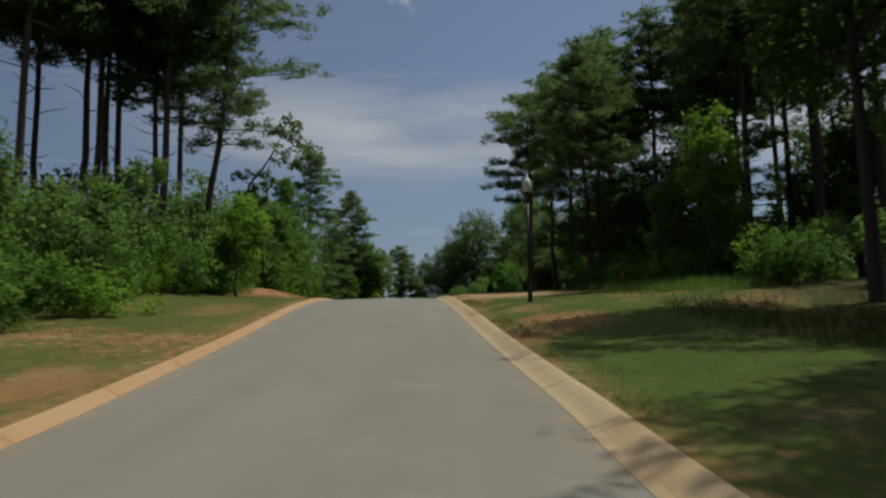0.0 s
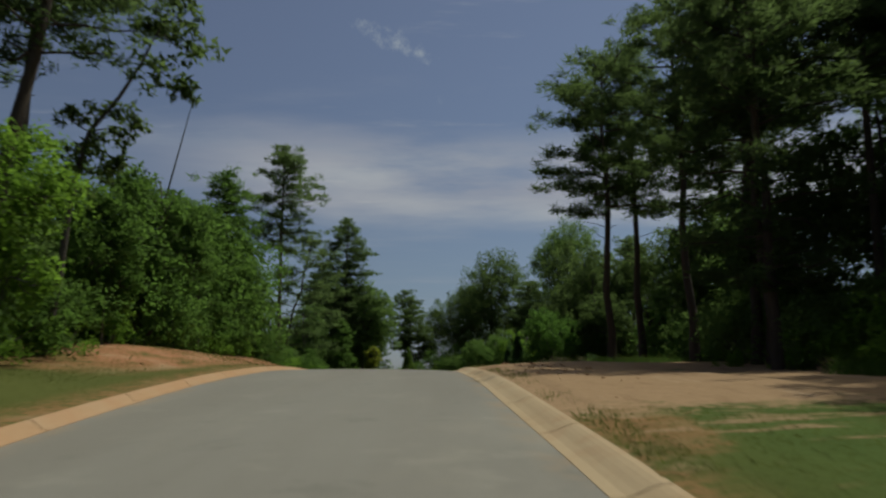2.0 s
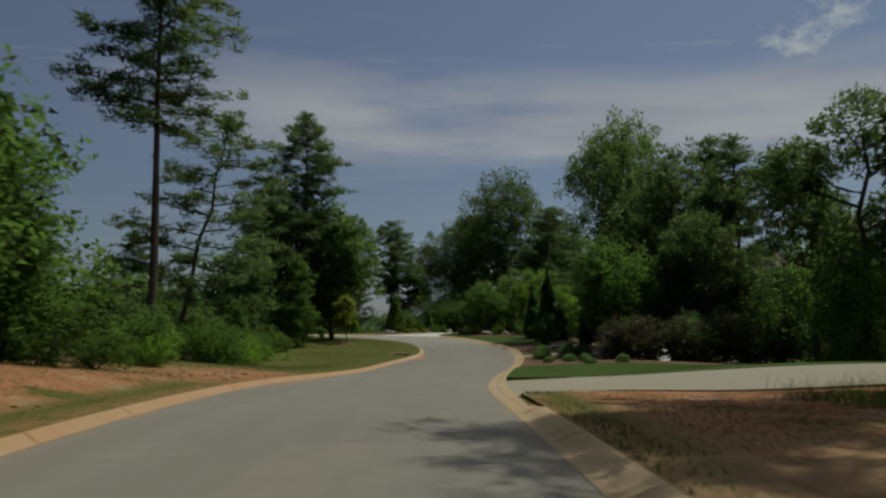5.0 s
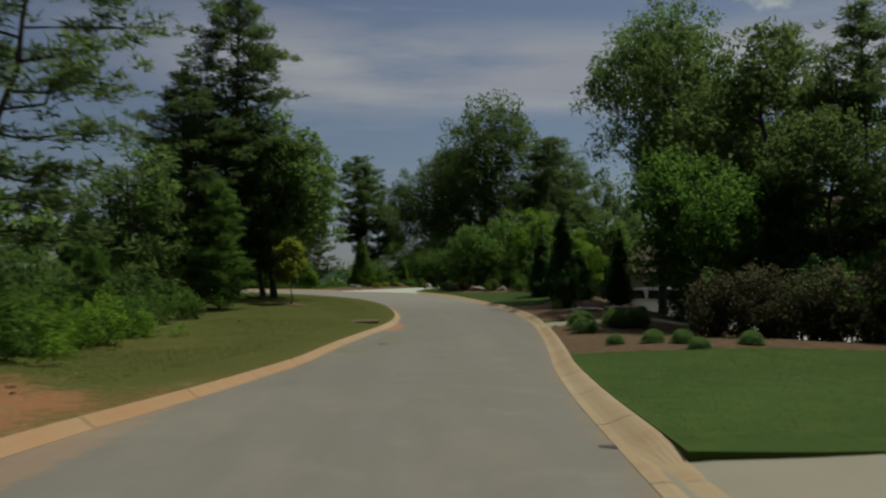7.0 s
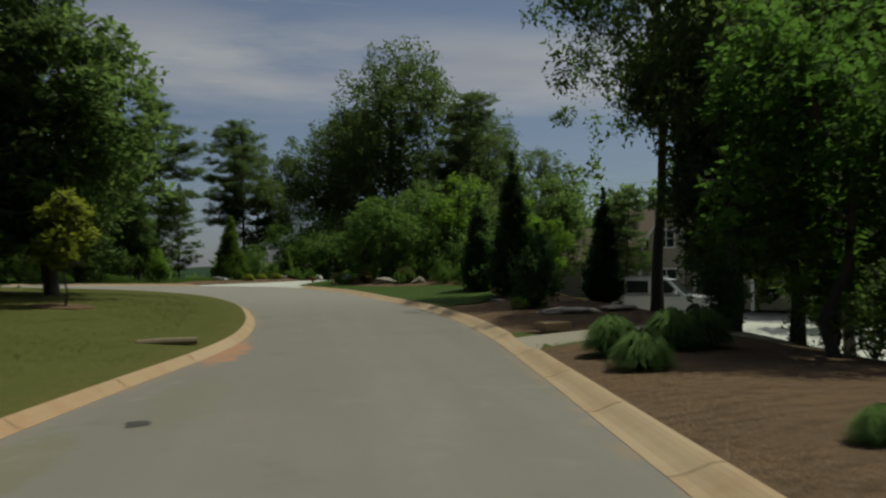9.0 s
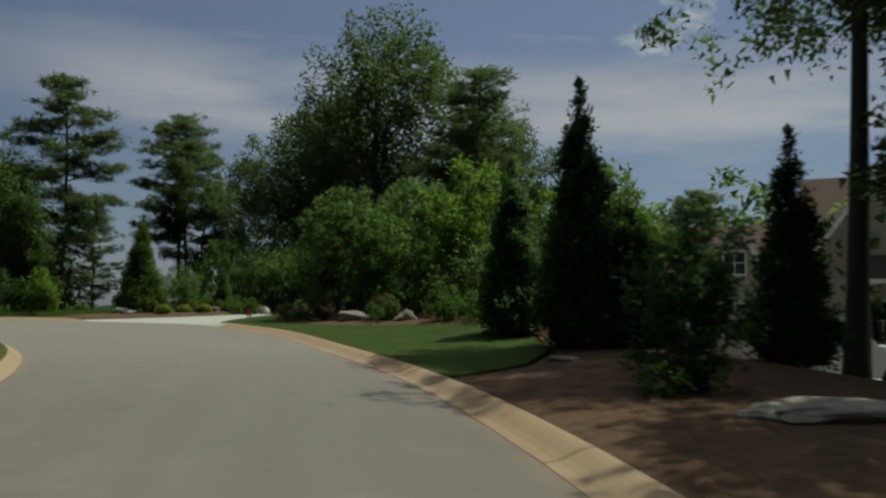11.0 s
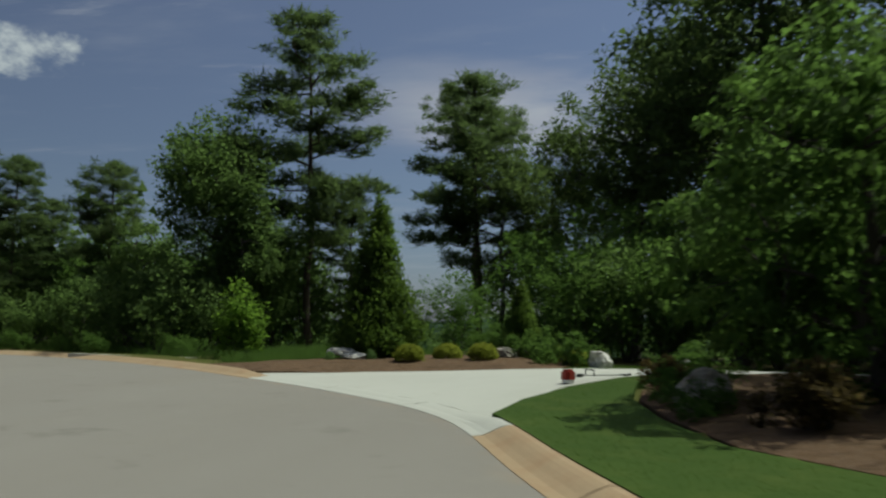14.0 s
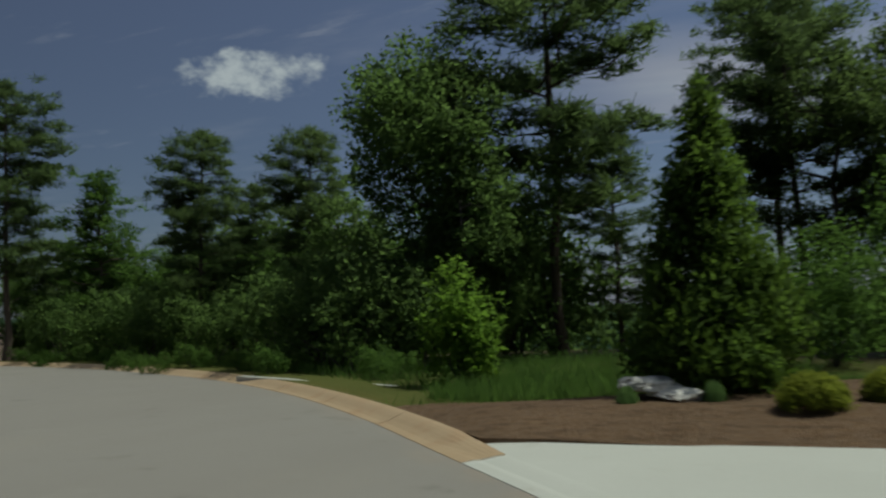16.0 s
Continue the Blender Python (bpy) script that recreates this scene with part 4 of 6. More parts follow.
def make_pine(seed, height=14.0, crown=0.5, reach=2.6, trunk=0.17, lean=0.0, density=1.0, limbs=34, mat=None, dead=7, power=0.8, tuft=1.0, droop=0.0):
    """A loblolly pine: tall bare trunk, layered limbs with needle tufts. Base at the origin."""
    rng = np.random.default_rng(seed)
    root = new("pine_tree")
    V, F = [], []
    top = np.array([lean * height, rng.normal() * 0.02 * height, height])
    spine = bent(rng, (0, 0, -0.3), top, 9, 0.07)
    at = lambda h: np.array([np.interp(h, [p[2] for p in spine], [p[k] for p in spine]) for k in (0, 1)] + [h])
    tube(V, F, spine, [trunk * (1 - 0.82 * i / 8) * (1.25 if i == 0 else 1) for i in range(9)], 8)
    mesh_ob("trunk", V, F, M_PINE_BARK, root, True)
    tips, size = [], []
    h0 = height * (1 - crown)
    for i in range(limbs):
        u = (i + rng.random() * 0.8) / limbs
        h = h0 + (height - h0) * u
        shape = (math.sin(math.pi * min(1, 0.24 + 0.77 * u)) ** power) * (0.55 + 0.6 * rng.random())
        r = max(0.35, reach * shape)
        az = i * 2.4 + rng.normal() * 0.5
        rise = 0.05 + 0.55 * u + rng.normal() * 0.12 - droop
        a = at(h)
        b = a + np.array([math.cos(az) * r, math.sin(az) * r, r * rise * 0.6])
        limb = bent(rng, a, b, 4, 0.05 * r)
        BV, BF = [], []
        tube(BV, BF, limb, [0.045, 0.035, 0.025, 0.012], 4)
        mesh_ob("limb", BV, BF, M_PINE_BARK, root)
        for t in np.linspace(0.36, 1.0, max(2, int(2 + r * 2.3))):
            c = np.array(limb[0]) * (1 - t) + np.array(b) * t
            tips.append(c + rng.normal(size=3) * np.array([0.30, 0.30, 0.09]) * (0.5 + r * 0.3))
            size.append(0.28 + 0.20 * rng.random())
            for k in range(2):
                if rng.random() < 0.55:
                    tips.append(c + rng.normal(size=3) * np.array([0.45, 0.45, 0.13]))
                    size.append(0.26 + 0.18 * rng.random())
    for k in range(3):
        tips.append(top + np.array([0, 0, -0.25 * k]))
        size.append(0.33)
    for i in range(dead):
        h = h0 * (0.5 + 0.5 * rng.random())
        az, r = rng.random() * 6.28, 0.5 + 1.1 * rng.random()
        a = at(h)
        BV, BF = [], []
        tube(BV, BF, bent(rng, a, a + np.array([math.cos(az) * r, math.sin(az) * r, r * 0.25]), 3, 0.06), [0.022, 0.016, 0.006], 3)
        mesh_ob("dead_limb", BV, BF, M_PINE_BARK, root)
    quads_ob("crown", needles(rng, tips, np.array(size) * tuft, int(28 * density), 0.30 * tuft, 0.030), mat or M_PINE, root)
    return root


def make_broadleaf(seed, height=12.0, reach=4.0, bare=0.3, trunk=0.2, mat=None, clumps=400, leaf=0.085, per=40, name="broadleaf_tree", open_=0.25, lobes_n=12, clump=0.42, droop=0.1):
    """A tree with a forked trunk and an uneven crown of leaf clumps."""
    rng = np.random.default_rng(seed)
    root = new(name)
    V, F = [], []
    h0 = height * bare
    spine = bent(rng, (0, 0, -0.3), (rng.normal() * 0.3, rng.normal() * 0.3, height * 0.82), 7, 0.12)
    tube(V, F, spine, [trunk * (1.3 if i == 0 else 1) * (1 - 0.12 * i) for i in range(7)], 8)
    mesh_ob("trunk", V, F, M_BARK, root, True)
    cz, rz = (height + h0) / 2, (height - h0) / 2
    lobes = []
    for i in range(lobes_n):
        d = rand_dirs(rng, 1)[0]
        u = (i + 0.5) / lobes_n * 2 - 1
        d[2] = u
        d[:2] *= math.sqrt(1 - u * u) / (np.linalg.norm(d[:2]) + 1e-9)
        lobes.append((np.array([0, 0, cz]) + d * np.array([reach, reach, rz]) * 0.64, (0.30 + 0.20 * rng.random()) * min(reach, rz) * 1.05))
    pts = []
    while len(pts) < clumps:
        c, r = lobes[rng.integers(len(lobes))]
        d = rand_dirs(rng, 1)[0]
        q = c + d * r * (0.35 + 0.75 * rng.random() ** 0.6)
        if q[2] < h0 * 0.8 or q[2] > height or (open_ and math.sin(q[0] * 2.1 + q[2]) * math.sin(q[1] * 2.3 - q[2] * 1.7) > 1 - open_):
            continue
        pts.append(q)
    pts = np.array(pts)
    for c, r in lobes:
        h = min(height * 0.78, max(h0 * 0.8, c[2] - 0.9 * math.hypot(c[0], c[1]) * 0.6))
        a = np.array([np.interp(h, [p[2] for p in spine], [p[k] for p in spine]) for k in (0, 1)] + [h])
        limb = bent(rng, a, c, 5, 0.12)
        BV, BF = [], []
        tube(BV, BF, limb, [trunk * 0.42, trunk * 0.34, trunk * 0.25, trunk * 0.16, 0.02], 5)
        for j in range(4):
            e = c + rand_dirs(rng, 1)[0] * r * 0.9
            tube(BV, BF, bent(rng, limb[3], e, 3, 0.08), [0.035, 0.022, 0.008], 3)
        mesh_ob("limb", BV, BF, M_BARK, root)
    rad = clump * (0.75 + 0.6 * rng.random(len(pts)))
    quads_ob("crown", leaves(rng, pts, rad, per, leaf, 1.6, 0.25, droop, kite=False), mat or M_OAK, root)
    return root


def make_cone(seed, height=5.0, reach=1.0, mat=None, leaf=0.09, per=34, clumps=230, name="cypress", ragged=0.18, skirt=0.03, power=1.0, up=0.5):
    """A clipped or wild evergreen cone of sprays, with its stem."""
    rng = np.random.default_rng(seed)
    root = new(name)
    V, F = [], []
    tube(V, F, [(0, 0, -0.2), (0, 0, height * 0.5), (0, 0, height * 0.93)], [0.09, 0.06, 0.015], 6)
    u = 1 - np.sqrt(rng.random(clumps))
    u = skirt + (1 - skirt) * u
    az = rng.random(clumps) * 6.283
    bulge = 1 + 0.16 * np.sin(az * 3 + u * 11) + rng.normal(size=clumps) * ragged
    r = reach * np.minimum(1, (1 - u) ** power * 1.05) * np.minimum(1, 0.45 + u * 5) * bulge * (0.80 + 0.2 * rng.random(clumps))
    c = np.column_stack([np.cos(az) * r, np.sin(az) * r, u * height])
    inner = c * np.array([0.55, 0.55, 1.0])
    q = leaves(rng, np.vstack([c, inner[: clumps // 2]]), 0.17 + 0.07 * reach, per, leaf, 1.8, 0.0, -up, kite=False)
    tipc = np.array([[0, 0, height * k] for k in (0.9, 0.94, 0.98)])
    q = np.vstack([q, leaves(rng, tipc, 0.12, per, leaf, 1.8, 0.0, -0.9, kite=False)])
    mesh_ob("stem", V, F, M_BARK, root)
    quads_ob("foliage", q, mat or M_CEDAR, root)
    return root


def make_bush(seed, height=2.0, reach=1.3, mat=None, leaf=0.088, per=19, clumps=130, name="shrub", flat=0.2, low=0.04, clump=0.26, lobes_n=8):
    """An uneven shrub: stems from one root and leaf clumps over its lobes."""
    rng = np.random.default_rng(seed)
    root = new(name)
    bm = bmesh.new()
    pts = []
    lobes = [(np.array([rng.normal() * reach * 0.42, rng.normal() * reach * 0.42, height * (0.25 + 0.5 * rng.random())]), 0.36 + 0.25 * rng.random()) for _ in range(lobes_n)]
    for c, r in lobes:
        V, F = [], []
        tube(V, F, bent(rng, (0, 0, -0.1), c, 4, 0.06), [0.03, 0.024, 0.016, 0.006], 4)
        vs = [bm.verts.new(v) for v in V]
        for f in F:
            bm.faces.new([vs[k] for k in f])
    bmesh.ops.remove_doubles(bm, verts=bm.verts[:], dist=0.03)
    while len(pts) < clumps:
        c, r = lobes[rng.integers(lobes_n)]
        d = rand_dirs(rng, 1)[0]
        q = c + d * np.array([reach * r, reach * r, height * r * 0.75]) * (0.62 + 0.5 * rng.random())
        if low * height < q[2] < height * 1.05:
            pts.append(q)
    part("stem", bm, M_BARK, root)
    quads_ob("foliage", leaves(rng, np.array(pts), clump * (0.7 + 0.6 * rng.random(clumps)), per, leaf, 1.6, flat, 0.0, kite=False), mat or M_BUSH, root)
    return root


def make_globe(seed, reach=0.55, mat=None):
    """A small clipped shrub, rounder than wild ones but uneven."""
    rng = np.random.default_rng(seed)
    root = new("clipped_shrub")
    d = rand_dirs(rng, 150)
    d[:, 2] = np.abs(d[:, 2]) * 1.1 - 0.18
    c = d * reach * np.array([1, 1, 0.8]) * (0.82 + 0.16 * rng.random(150))[:, None] + np.array([0, 0, reach * 0.42])
    c[:, 2] = np.maximum(c[:, 2], 0.05)
    V, F = [], []
    tube(V, F, [(0, 0, -0.08), (0.02, 0, reach * 0.7)], [0.03, 0.01], 6)
    mesh_ob("stem", V, F, M_BARK, root)
    quads_ob("foliage", leaves(rng, c, 0.11, 56, 0.030, 1.6, 0.0, -0.2, kite=False), mat or M_GLOBE, root)
    return root


def make_grass_mound(seed, reach=0.62, height=0.7, mat=None, n=2400, name="ornamental_grass"):
    """A rounded fountain of fine arching blades."""
    rng = np.random.default_rng(seed)
    root = new(name)
    az = rng.random(n) * 6.283
    el = np.arcsin(rng.random(n) ** 0.8)
    k = 0.72 + 0.32 * rng.random(n)
    out = np.column_stack([np.cos(az), np.sin(az), np.zeros(n)])
    up = np.array([0, 0, 1.0])
    base = out * (rng.random(n) * 0.10)[:, None]
    side = np.column_stack([-np.sin(az), np.cos(az), np.zeros(n)]) * 0.009
    mid = out * (reach * np.cos(el) * k * 0.72)[:, None] + up * (height * (np.sin(el) * 0.75 + 0.30) * k)[:, None]
    end = out * (reach * np.cos(el) * k * 1.08)[:, None] + up * (height * np.sin(el) * k * 0.92 + 0.02)[:, None]
    q = np.vstack([np.stack([base - side, base + side, mid + side, mid - side], 1), np.stack([mid - side, mid + side, end + side * 0.1, end - side * 0.1], 1)])
    quads_ob("blades", q, mat or M_GRASSY, root, False)
    V, F = [], []
    tube(V, F, [(0, 0, -0.08), (0, 0, 0.10)], [0.13, 0.10], 8)
    mesh_ob("crown_base", V, F, M_BARK, root)
    return root


def put(src, x, y, scale=1.0, turn=0.0, tall=1.0, sink=0.05, first=[]):
    """Sets a made thing, or a copy of it where it is already set, on the land."""
    m = pose(x, y, surface_z(x, y) - sink, 0, 0, turn) @ Matrix.Diagonal((scale, scale, scale * tall, 1))
    if src.name in first:
        m = m @ Matrix.Diagonal((1 / src.scale.x, 1 / src.scale.y, 1 / src.scale.z, 1))
    if src.name not in first:
        first.append(src.name)
        src.matrix_basis = m
        return src
    return copy_thing(src, m)


def grow(src, spots, label, category, group="", size=1.0, lift=1.0):
    """The first spot takes the thing itself, the others copies, all bigger by size and taller by lift."""
    tagged(src, label, category, group)
    for k, (x, y, s, tall) in enumerate(spots):
        put(src, x, y, s * (size if k else 1), (k * 97 + x * 31) % 360, tall * (lift if k else 1))


# pines by the road; each row: x, y, size, height factor
PINE_L = "tall pine with bare dark trunk and layered green needles"
pine_a = make_pine(1, 15.0, 0.46, 2.5, 0.17, limbs=36, density=1.15)
pine_b = make_pine(2, 14.0, 0.54, 2.9, 0.15, lean=0.03, dead=12, limbs=54, density=1.15)
pine_c = make_pine(3, 14.0, 0.70, 3.3, 0.18, limbs=52, power=0.55, density=1.35, tuft=1.15)
pine_d = make_pine(4, 15.0, 0.46, 3.2, 0.19, lean=-0.02, limbs=36, density=1.1)
pine_e = make_pine(5, 14.0, 0.85, 3.3, 0.17, limbs=56, dead=0)
pine_y = make_pine(6, 8.0, 0.95, 1.7, 0.09, limbs=48, dead=0, power=0.9, mat=M_BUSH)

grow(pine_b, [(-14.2, 39.0, 1.2, 1.15), (-13.0, 36.5, 1.15, 1.15), (-16.4, 37.0, 1.25, 1.2), (-20.0, 46.0, 1.25, 1.2), (-17.0, 42.0, 1.2, 1.15), (-22.5, 44.0, 1.25, 1.2),
              (-18.5, 40.0, 1.25, 1.15), (-20.0, 33.0, 1.2, 1.1), (-24.0, 38.0, 1.25, 1.2), (-15.2, 45.0, 1.15, 1.15), (-17.0, 31.5, 1.15, 1.1)], PINE_L, "pine tree", "pines on the bank", 1.2, 1.15)
pine_w = make_pine(7, 19.0, 0.64, 4.0, 0.20, lean=0.12, limbs=46, power=0.55)
grow(pine_w, [(-11.3, 37.7, 1.0, 1.0)], "tall pine with wide spreading needle limbs", "pine tree", "pines on the bank")
pine_w.matrix_basis = pose(-11.6, 37.7, ground_z(-11.6, 37.7) - 0.05)
grow(pine_a, [(-12.0, 71.5, 1.06, 0.95), (10.5, 49.0, 1.0, 1.0), (13.6, 37.4, 1.05, 1.0), (17.2, 99.5, 1.0, 1.0),
              (21.5, 24.5, 1.1, 1.0), (12.9, 33.2, 1.0, 1.05), (15.4, 32.6, 1.02, 1.1), (16.0, 36.2, 1.0, 1.0), (17.2, 31.0, 1.1, 1.0), (20.6, 34.0, 1.1, 1.0), (13.6, 42.0, 1.0, 1.0), (15.6, 46.4, 1.05, 1.0), (11.8, 43.2, 0.95, 1.0), (17.4, 41.0, 1.05, 1.0), (21.0, 28.0, 1.1, 1.0), (17.5, 52.0, 1.1, 1.0)], PINE_L, "pine tree", "roadside pines", 1.1)
grow(pine_d, [(8.8, 44.2, 0.95, 1.0), (8.0, 57.0, 1.0, 1.0), (-8.0, 149.0, 1.02, 1.0), (9.0, 46.0, 0.95, 1.0), (8.4, 50.6, 1.0, 1.0), (12.5, 59.0, 1.0, 1.0), (15.0, 31.0, 0.9, 1.0)], PINE_L, "pine tree", "roadside pines")
grow(pine_c, [(-22.6, 137.8, 0.60, 1.0), (-25.5, 135.4, 0.58, 1.0), (-27.5, 140.5, 0.52, 1.0), (-37.0, 135.6, 0.84, 1.0), (-40.5, 140.5, 0.45, 1.0), (-33.0, 142.0, 0.5, 1.0), (-45.5, 138.0, 0.42, 1.0), (9.6, 131.0, 1.0, 1.0), (19.0, 124.0, 0.6, 1.0)], "pine with tiered dark crown above the thicket", "pine tree", "pines round the bend")
# those at (15.0, 14.5) and (17.5, 7.5): unseen, added to shade the verge
grow(pine_e, [(7.4, 40.3, 0.90, 1.05), (14.6, 38.4, 0.95, 1.0), (-11.4, 138.1, 0.52, 1.0), (-13.4, 98.0, 0.8, 1.0), (15.0, 14.5, 1.2, 1.05), (17.5, 7.5, 1.15, 1.05),
              (14.8, 88.5, 0.95, 1.0)], "full dark pine with needles down to low limbs", "pine tree", "roadside pines")
grow(pine_y, [(-10.8, 54.5, 1.0, 1.0), (-34.6, 138.4, 1.0, 1.02), (-36.4, 139.5, 0.62, 1.0), (-12.2, 51.5, 0.8, 1.0), (-10.9, 59.5, 0.62, 1.0), (-11.9, 63.5, 0.45, 1.0), (-12.6, 58.0, 0.8, 1.0), (-11.0, 95.0, 0.7, 1.0)], "young conical pine in the roadside thicket", "pine tree", "young pines")
wide_pine = make_pine(18, 14.4, 0.54, 3.6, 0.20, limbs=24, power=0.40, density=1.6, tuft=1.25)
grow(wide_pine, [(6.1, 54.9, 1.0, 1.0)], "tall pine with long uneven needle limbs beside the bare lot", "pine tree", "roadside pines")
tier_pine = make_pine(8, 13.6, 0.68, 3.2, 0.16, limbs=31, power=0.5, density=1.7, tuft=1.22)
grow(tier_pine, [(-12.5, 136.5, 1.0, 1.0), (-6.8, 143.0, 0.97, 1.0)], "pine with separate flat tiers of needles and gaps", "pine tree", "pines round the bend")
full_pine = make_pine(10, 16.0, 0.88, 3.4, 0.2, limbs=84, dead=0, power=0.55, density=1.2)
grow(full_pine, [(-11.5, 100.8, 1.0, 1.0)], "tall full pine with dense dark needle layers", "pine tree", "roadside pines")
lean_pine = make_pine(9, 10.5, 0.78, 3.4, 0.13, lean=0.24, limbs=26, power=0.6)
grow(lean_pine, [(-13.4, 78.0, 1.0, 1.0)], "leaning pine with long flat layered limbs", "pine tree")
lean_pine.matrix_basis = pose(-13.4, 78.0, ground_z(-13.4, 78.0) - 0.05, 0, 0, -10)

# broadleaf trees
oak_a = make_broadleaf(11, 16.5, 6.2, 0.16, 0.26, M_OAK, clumps=950, per=40, leaf=0.135, clump=0.58, lobes_n=22, open_=0.1)
oak_b = make_broadleaf(12, 12.0, 3.6, 0.20, 0.20, M_OAK, clumps=460, leaf=0.115, open_=0.1)
oak_c = make_broadleaf(13, 10.0, 3.0, 0.08, 0.17, M_DARK, clumps=430, leaf=0.140, per=28, open_=0.0, lobes_n=16)
oak_d = make_broadleaf(14, 17.5, 4.8, 0.32, 0.26, M_DARK, clumps=740, per=42, leaf=0.12, open_=0.18, clump=0.52, lobes_n=17)
shade_tree = make_broadleaf(15, 20.0, 5.8, 0.20, 0.30, M_DARK, clumps=900, per=26, leaf=0.165, open_=0.0, clump=0.58, lobes_n=20)
# all but the first stand unseen, added to shade the verge
grow(shade_tree, [(10.0, 18.5, 0.60, 1.4), (14.4, 17.6, 0.62, 1.5), (10.4, 9.0, 0.58, 1.45), (13.6, 10.6, 0.62, 1.4), (11.0, 4.2, 0.66, 1.25)], "great dark hardwood shading the verge", "tree", "shade trees")
OAK_L = "broad green hardwood tree with clumped leaves"
grow(oak_a, [(5.3, 140.6, 1.2, 1.0), (13.0, 141.0, 0.9, 1.0), (0.2, 147.0, 0.95, 1.0)], "large rounded hardwood tree behind the garden", "tree", "trees behind the garden")
grow(oak_d, [(11.6, 103.0, 0.92, 1.16)], "tall open-crowned oak with dark leaves", "tree")
# (11.0, 96.2) and (13.4, 96.8): added to shade the mulch bed
grow(oak_b, [(11.8, 90.0, 1.1, 1.0), (11.0, 96.2, 0.9, 1.35), (12.6, 100.0, 1.0, 1.0), (13.4, 96.8, 1.1, 0.95), (-5.8, 142.4, 0.8, 1.0), (14.0, 74.0, 0.9, 1.0), (18.0, 70.0, 1.0, 1.0), (16.0, 82.0, 0.95, 1.0),
             (16.0, 134.0, 0.95, 1.0), (12.0, 86.0, 0.7, 1.0)], OAK_L, "tree", "hardwoods")
dome = make_broadleaf(16, 10.4, 3.0, 0.05, 0.2, M_DARK, clumps=900, per=44, leaf=0.095, open_=0.0, lobes_n=24, clump=0.46)
grow(dome, [(-14.6, 133.9, 0.95, 1.0)], "dense rounded dark hardwood with foliage to the ground", "tree", "dense trees")
# (11.0, 13.0), (8.6, 6.6), (12.6, 15.2): unseen, added to deepen the verge's shade
grow(oak_c, [(-13.2, 132.6, 0.5, 1.0), (-9.6, 101.2, 1.0, 1.0), (-10.8, 105.0, 0.9, 1.0), (-13.2, 101.5, 1.1, 1.0), (-14.0, 93.0, 0.7, 1.0), (-20.2, 137.0, 0.55, 1.0), (-28.5, 140.0, 0.5, 1.0), (-35.5, 139.5, 0.55, 1.0), (-42.5, 140.5, 0.6, 1.0), (12.0, 118.0, 0.7, 1.0), (14.2, 96.4, 1.0, 1.0), (12.8, 99.4, 0.75, 1.0), (8.6, 124.5, 0.66, 1.0),
             (5.6, 125.5, 0.66, 1.0), (9.6, 31.5, 0.55, 1.0), (19.6, 37.4, 0.85, 1.0), (11.0, 13.0, 0.62, 1.0), (8.6, 6.6, 0.5, 1.0), (12.6, 15.2, 0.7, 1.0), (18.2, 34.6, 0.9, 1.0), (22.5, 30.0, 0.8, 1.0), (13.2, 44.8, 0.9, 1.0), (10.6, 46.2, 0.7, 1.0), (14.4, 43.8, 0.75, 1.0), (11.4, 52.4, 0.58, 1.0), (12.5, 54.0, 0.5, 1.0), (10.8, 55.6, 0.70, 1.0), (12.4, 57.0, 0.80, 1.0), (2.4, 127.5, 0.55, 1.0)], "dense dark green tree with low branches", "tree", "dense trees", 1.06)
young = make_broadleaf(21, 6.0, 1.5, 0.15, 0.08, M_BRIGHT, clumps=200, leaf=0.08, per=34, name="young_tree", open_=0.3, clump=0.3)
grow(young, [(6.4, 116.4, 1.02, 1.05), (9.7, 28.4, 0.85, 1.4), (8.3, 105.9, 0.56, 1.0), (9.4, 89.6, 0.7, 1.0), (-8.6, 33.5, 0.8, 1.0), (8.6, 112.0, 0.8, 1.0)], "young tree with bright yellow-green leaves", "tree", "young trees")
maple = make_broadleaf(25, 6.6, 2.5, 0.20, 0.11, M_MAPLE, clumps=330, leaf=0.10, per=34, name="maple_tree", open_=0.15, lobes_n=14, clump=0.34)
grow(maple, [(7.5, 86.6, 1.0, 1.0), (10.9, 87.8, 0.75, 1.0)], "leafy maple with layered mid-green foliage in the bed", "tree", "bed maples")
sapling = make_broadleaf(22, 3.5, 0.75, 0.22, 0.035, M_GLOBE, clumps=120, leaf=0.085, per=26, name="sapling", open_=0.4, clump=0.22)
grow(sapling, [(-8.3, 97.6, 1.0, 1.0)], "thin young sapling with yellow-green leaves", "tree")
thin = make_broadleaf(24, 5.6, 1.25, 0.10, 0.06, M_BUSH, clumps=190, leaf=0.08, per=32, name="young_tree", open_=0.35, clump=0.28)
grow(thin, [(-10.6, 13.0, 0.8, 1.1), (-11.8, 19.5, 0.95, 1.15), (-10.9, 25.0, 0.75, 1.0), (-11.4, 30.5, 0.9, 1.2), (-10.2, 41.5, 0.8, 1.1), (-11.0, 45.5, 0.95, 1.1), (-10.3, 50.0, 0.7, 1.1),
            (-11.6, 67.0, 0.5, 1.0), (-12.4, 73.5, 0.5, 1.1), (-11.8, 82.0, 0.5, 1.1), (9.0, 58.5, 0.8, 1.0), (-10.5, 44.5, 1.05, 1.1), (-9.8, 45.9, 0.78, 1.3), (-11.4, 52.5, 1.1, 1.15), (-11.2, 57.5, 1.05, 1.1)], "upright young tree in the roadside thicket", "tree", "thicket trees")


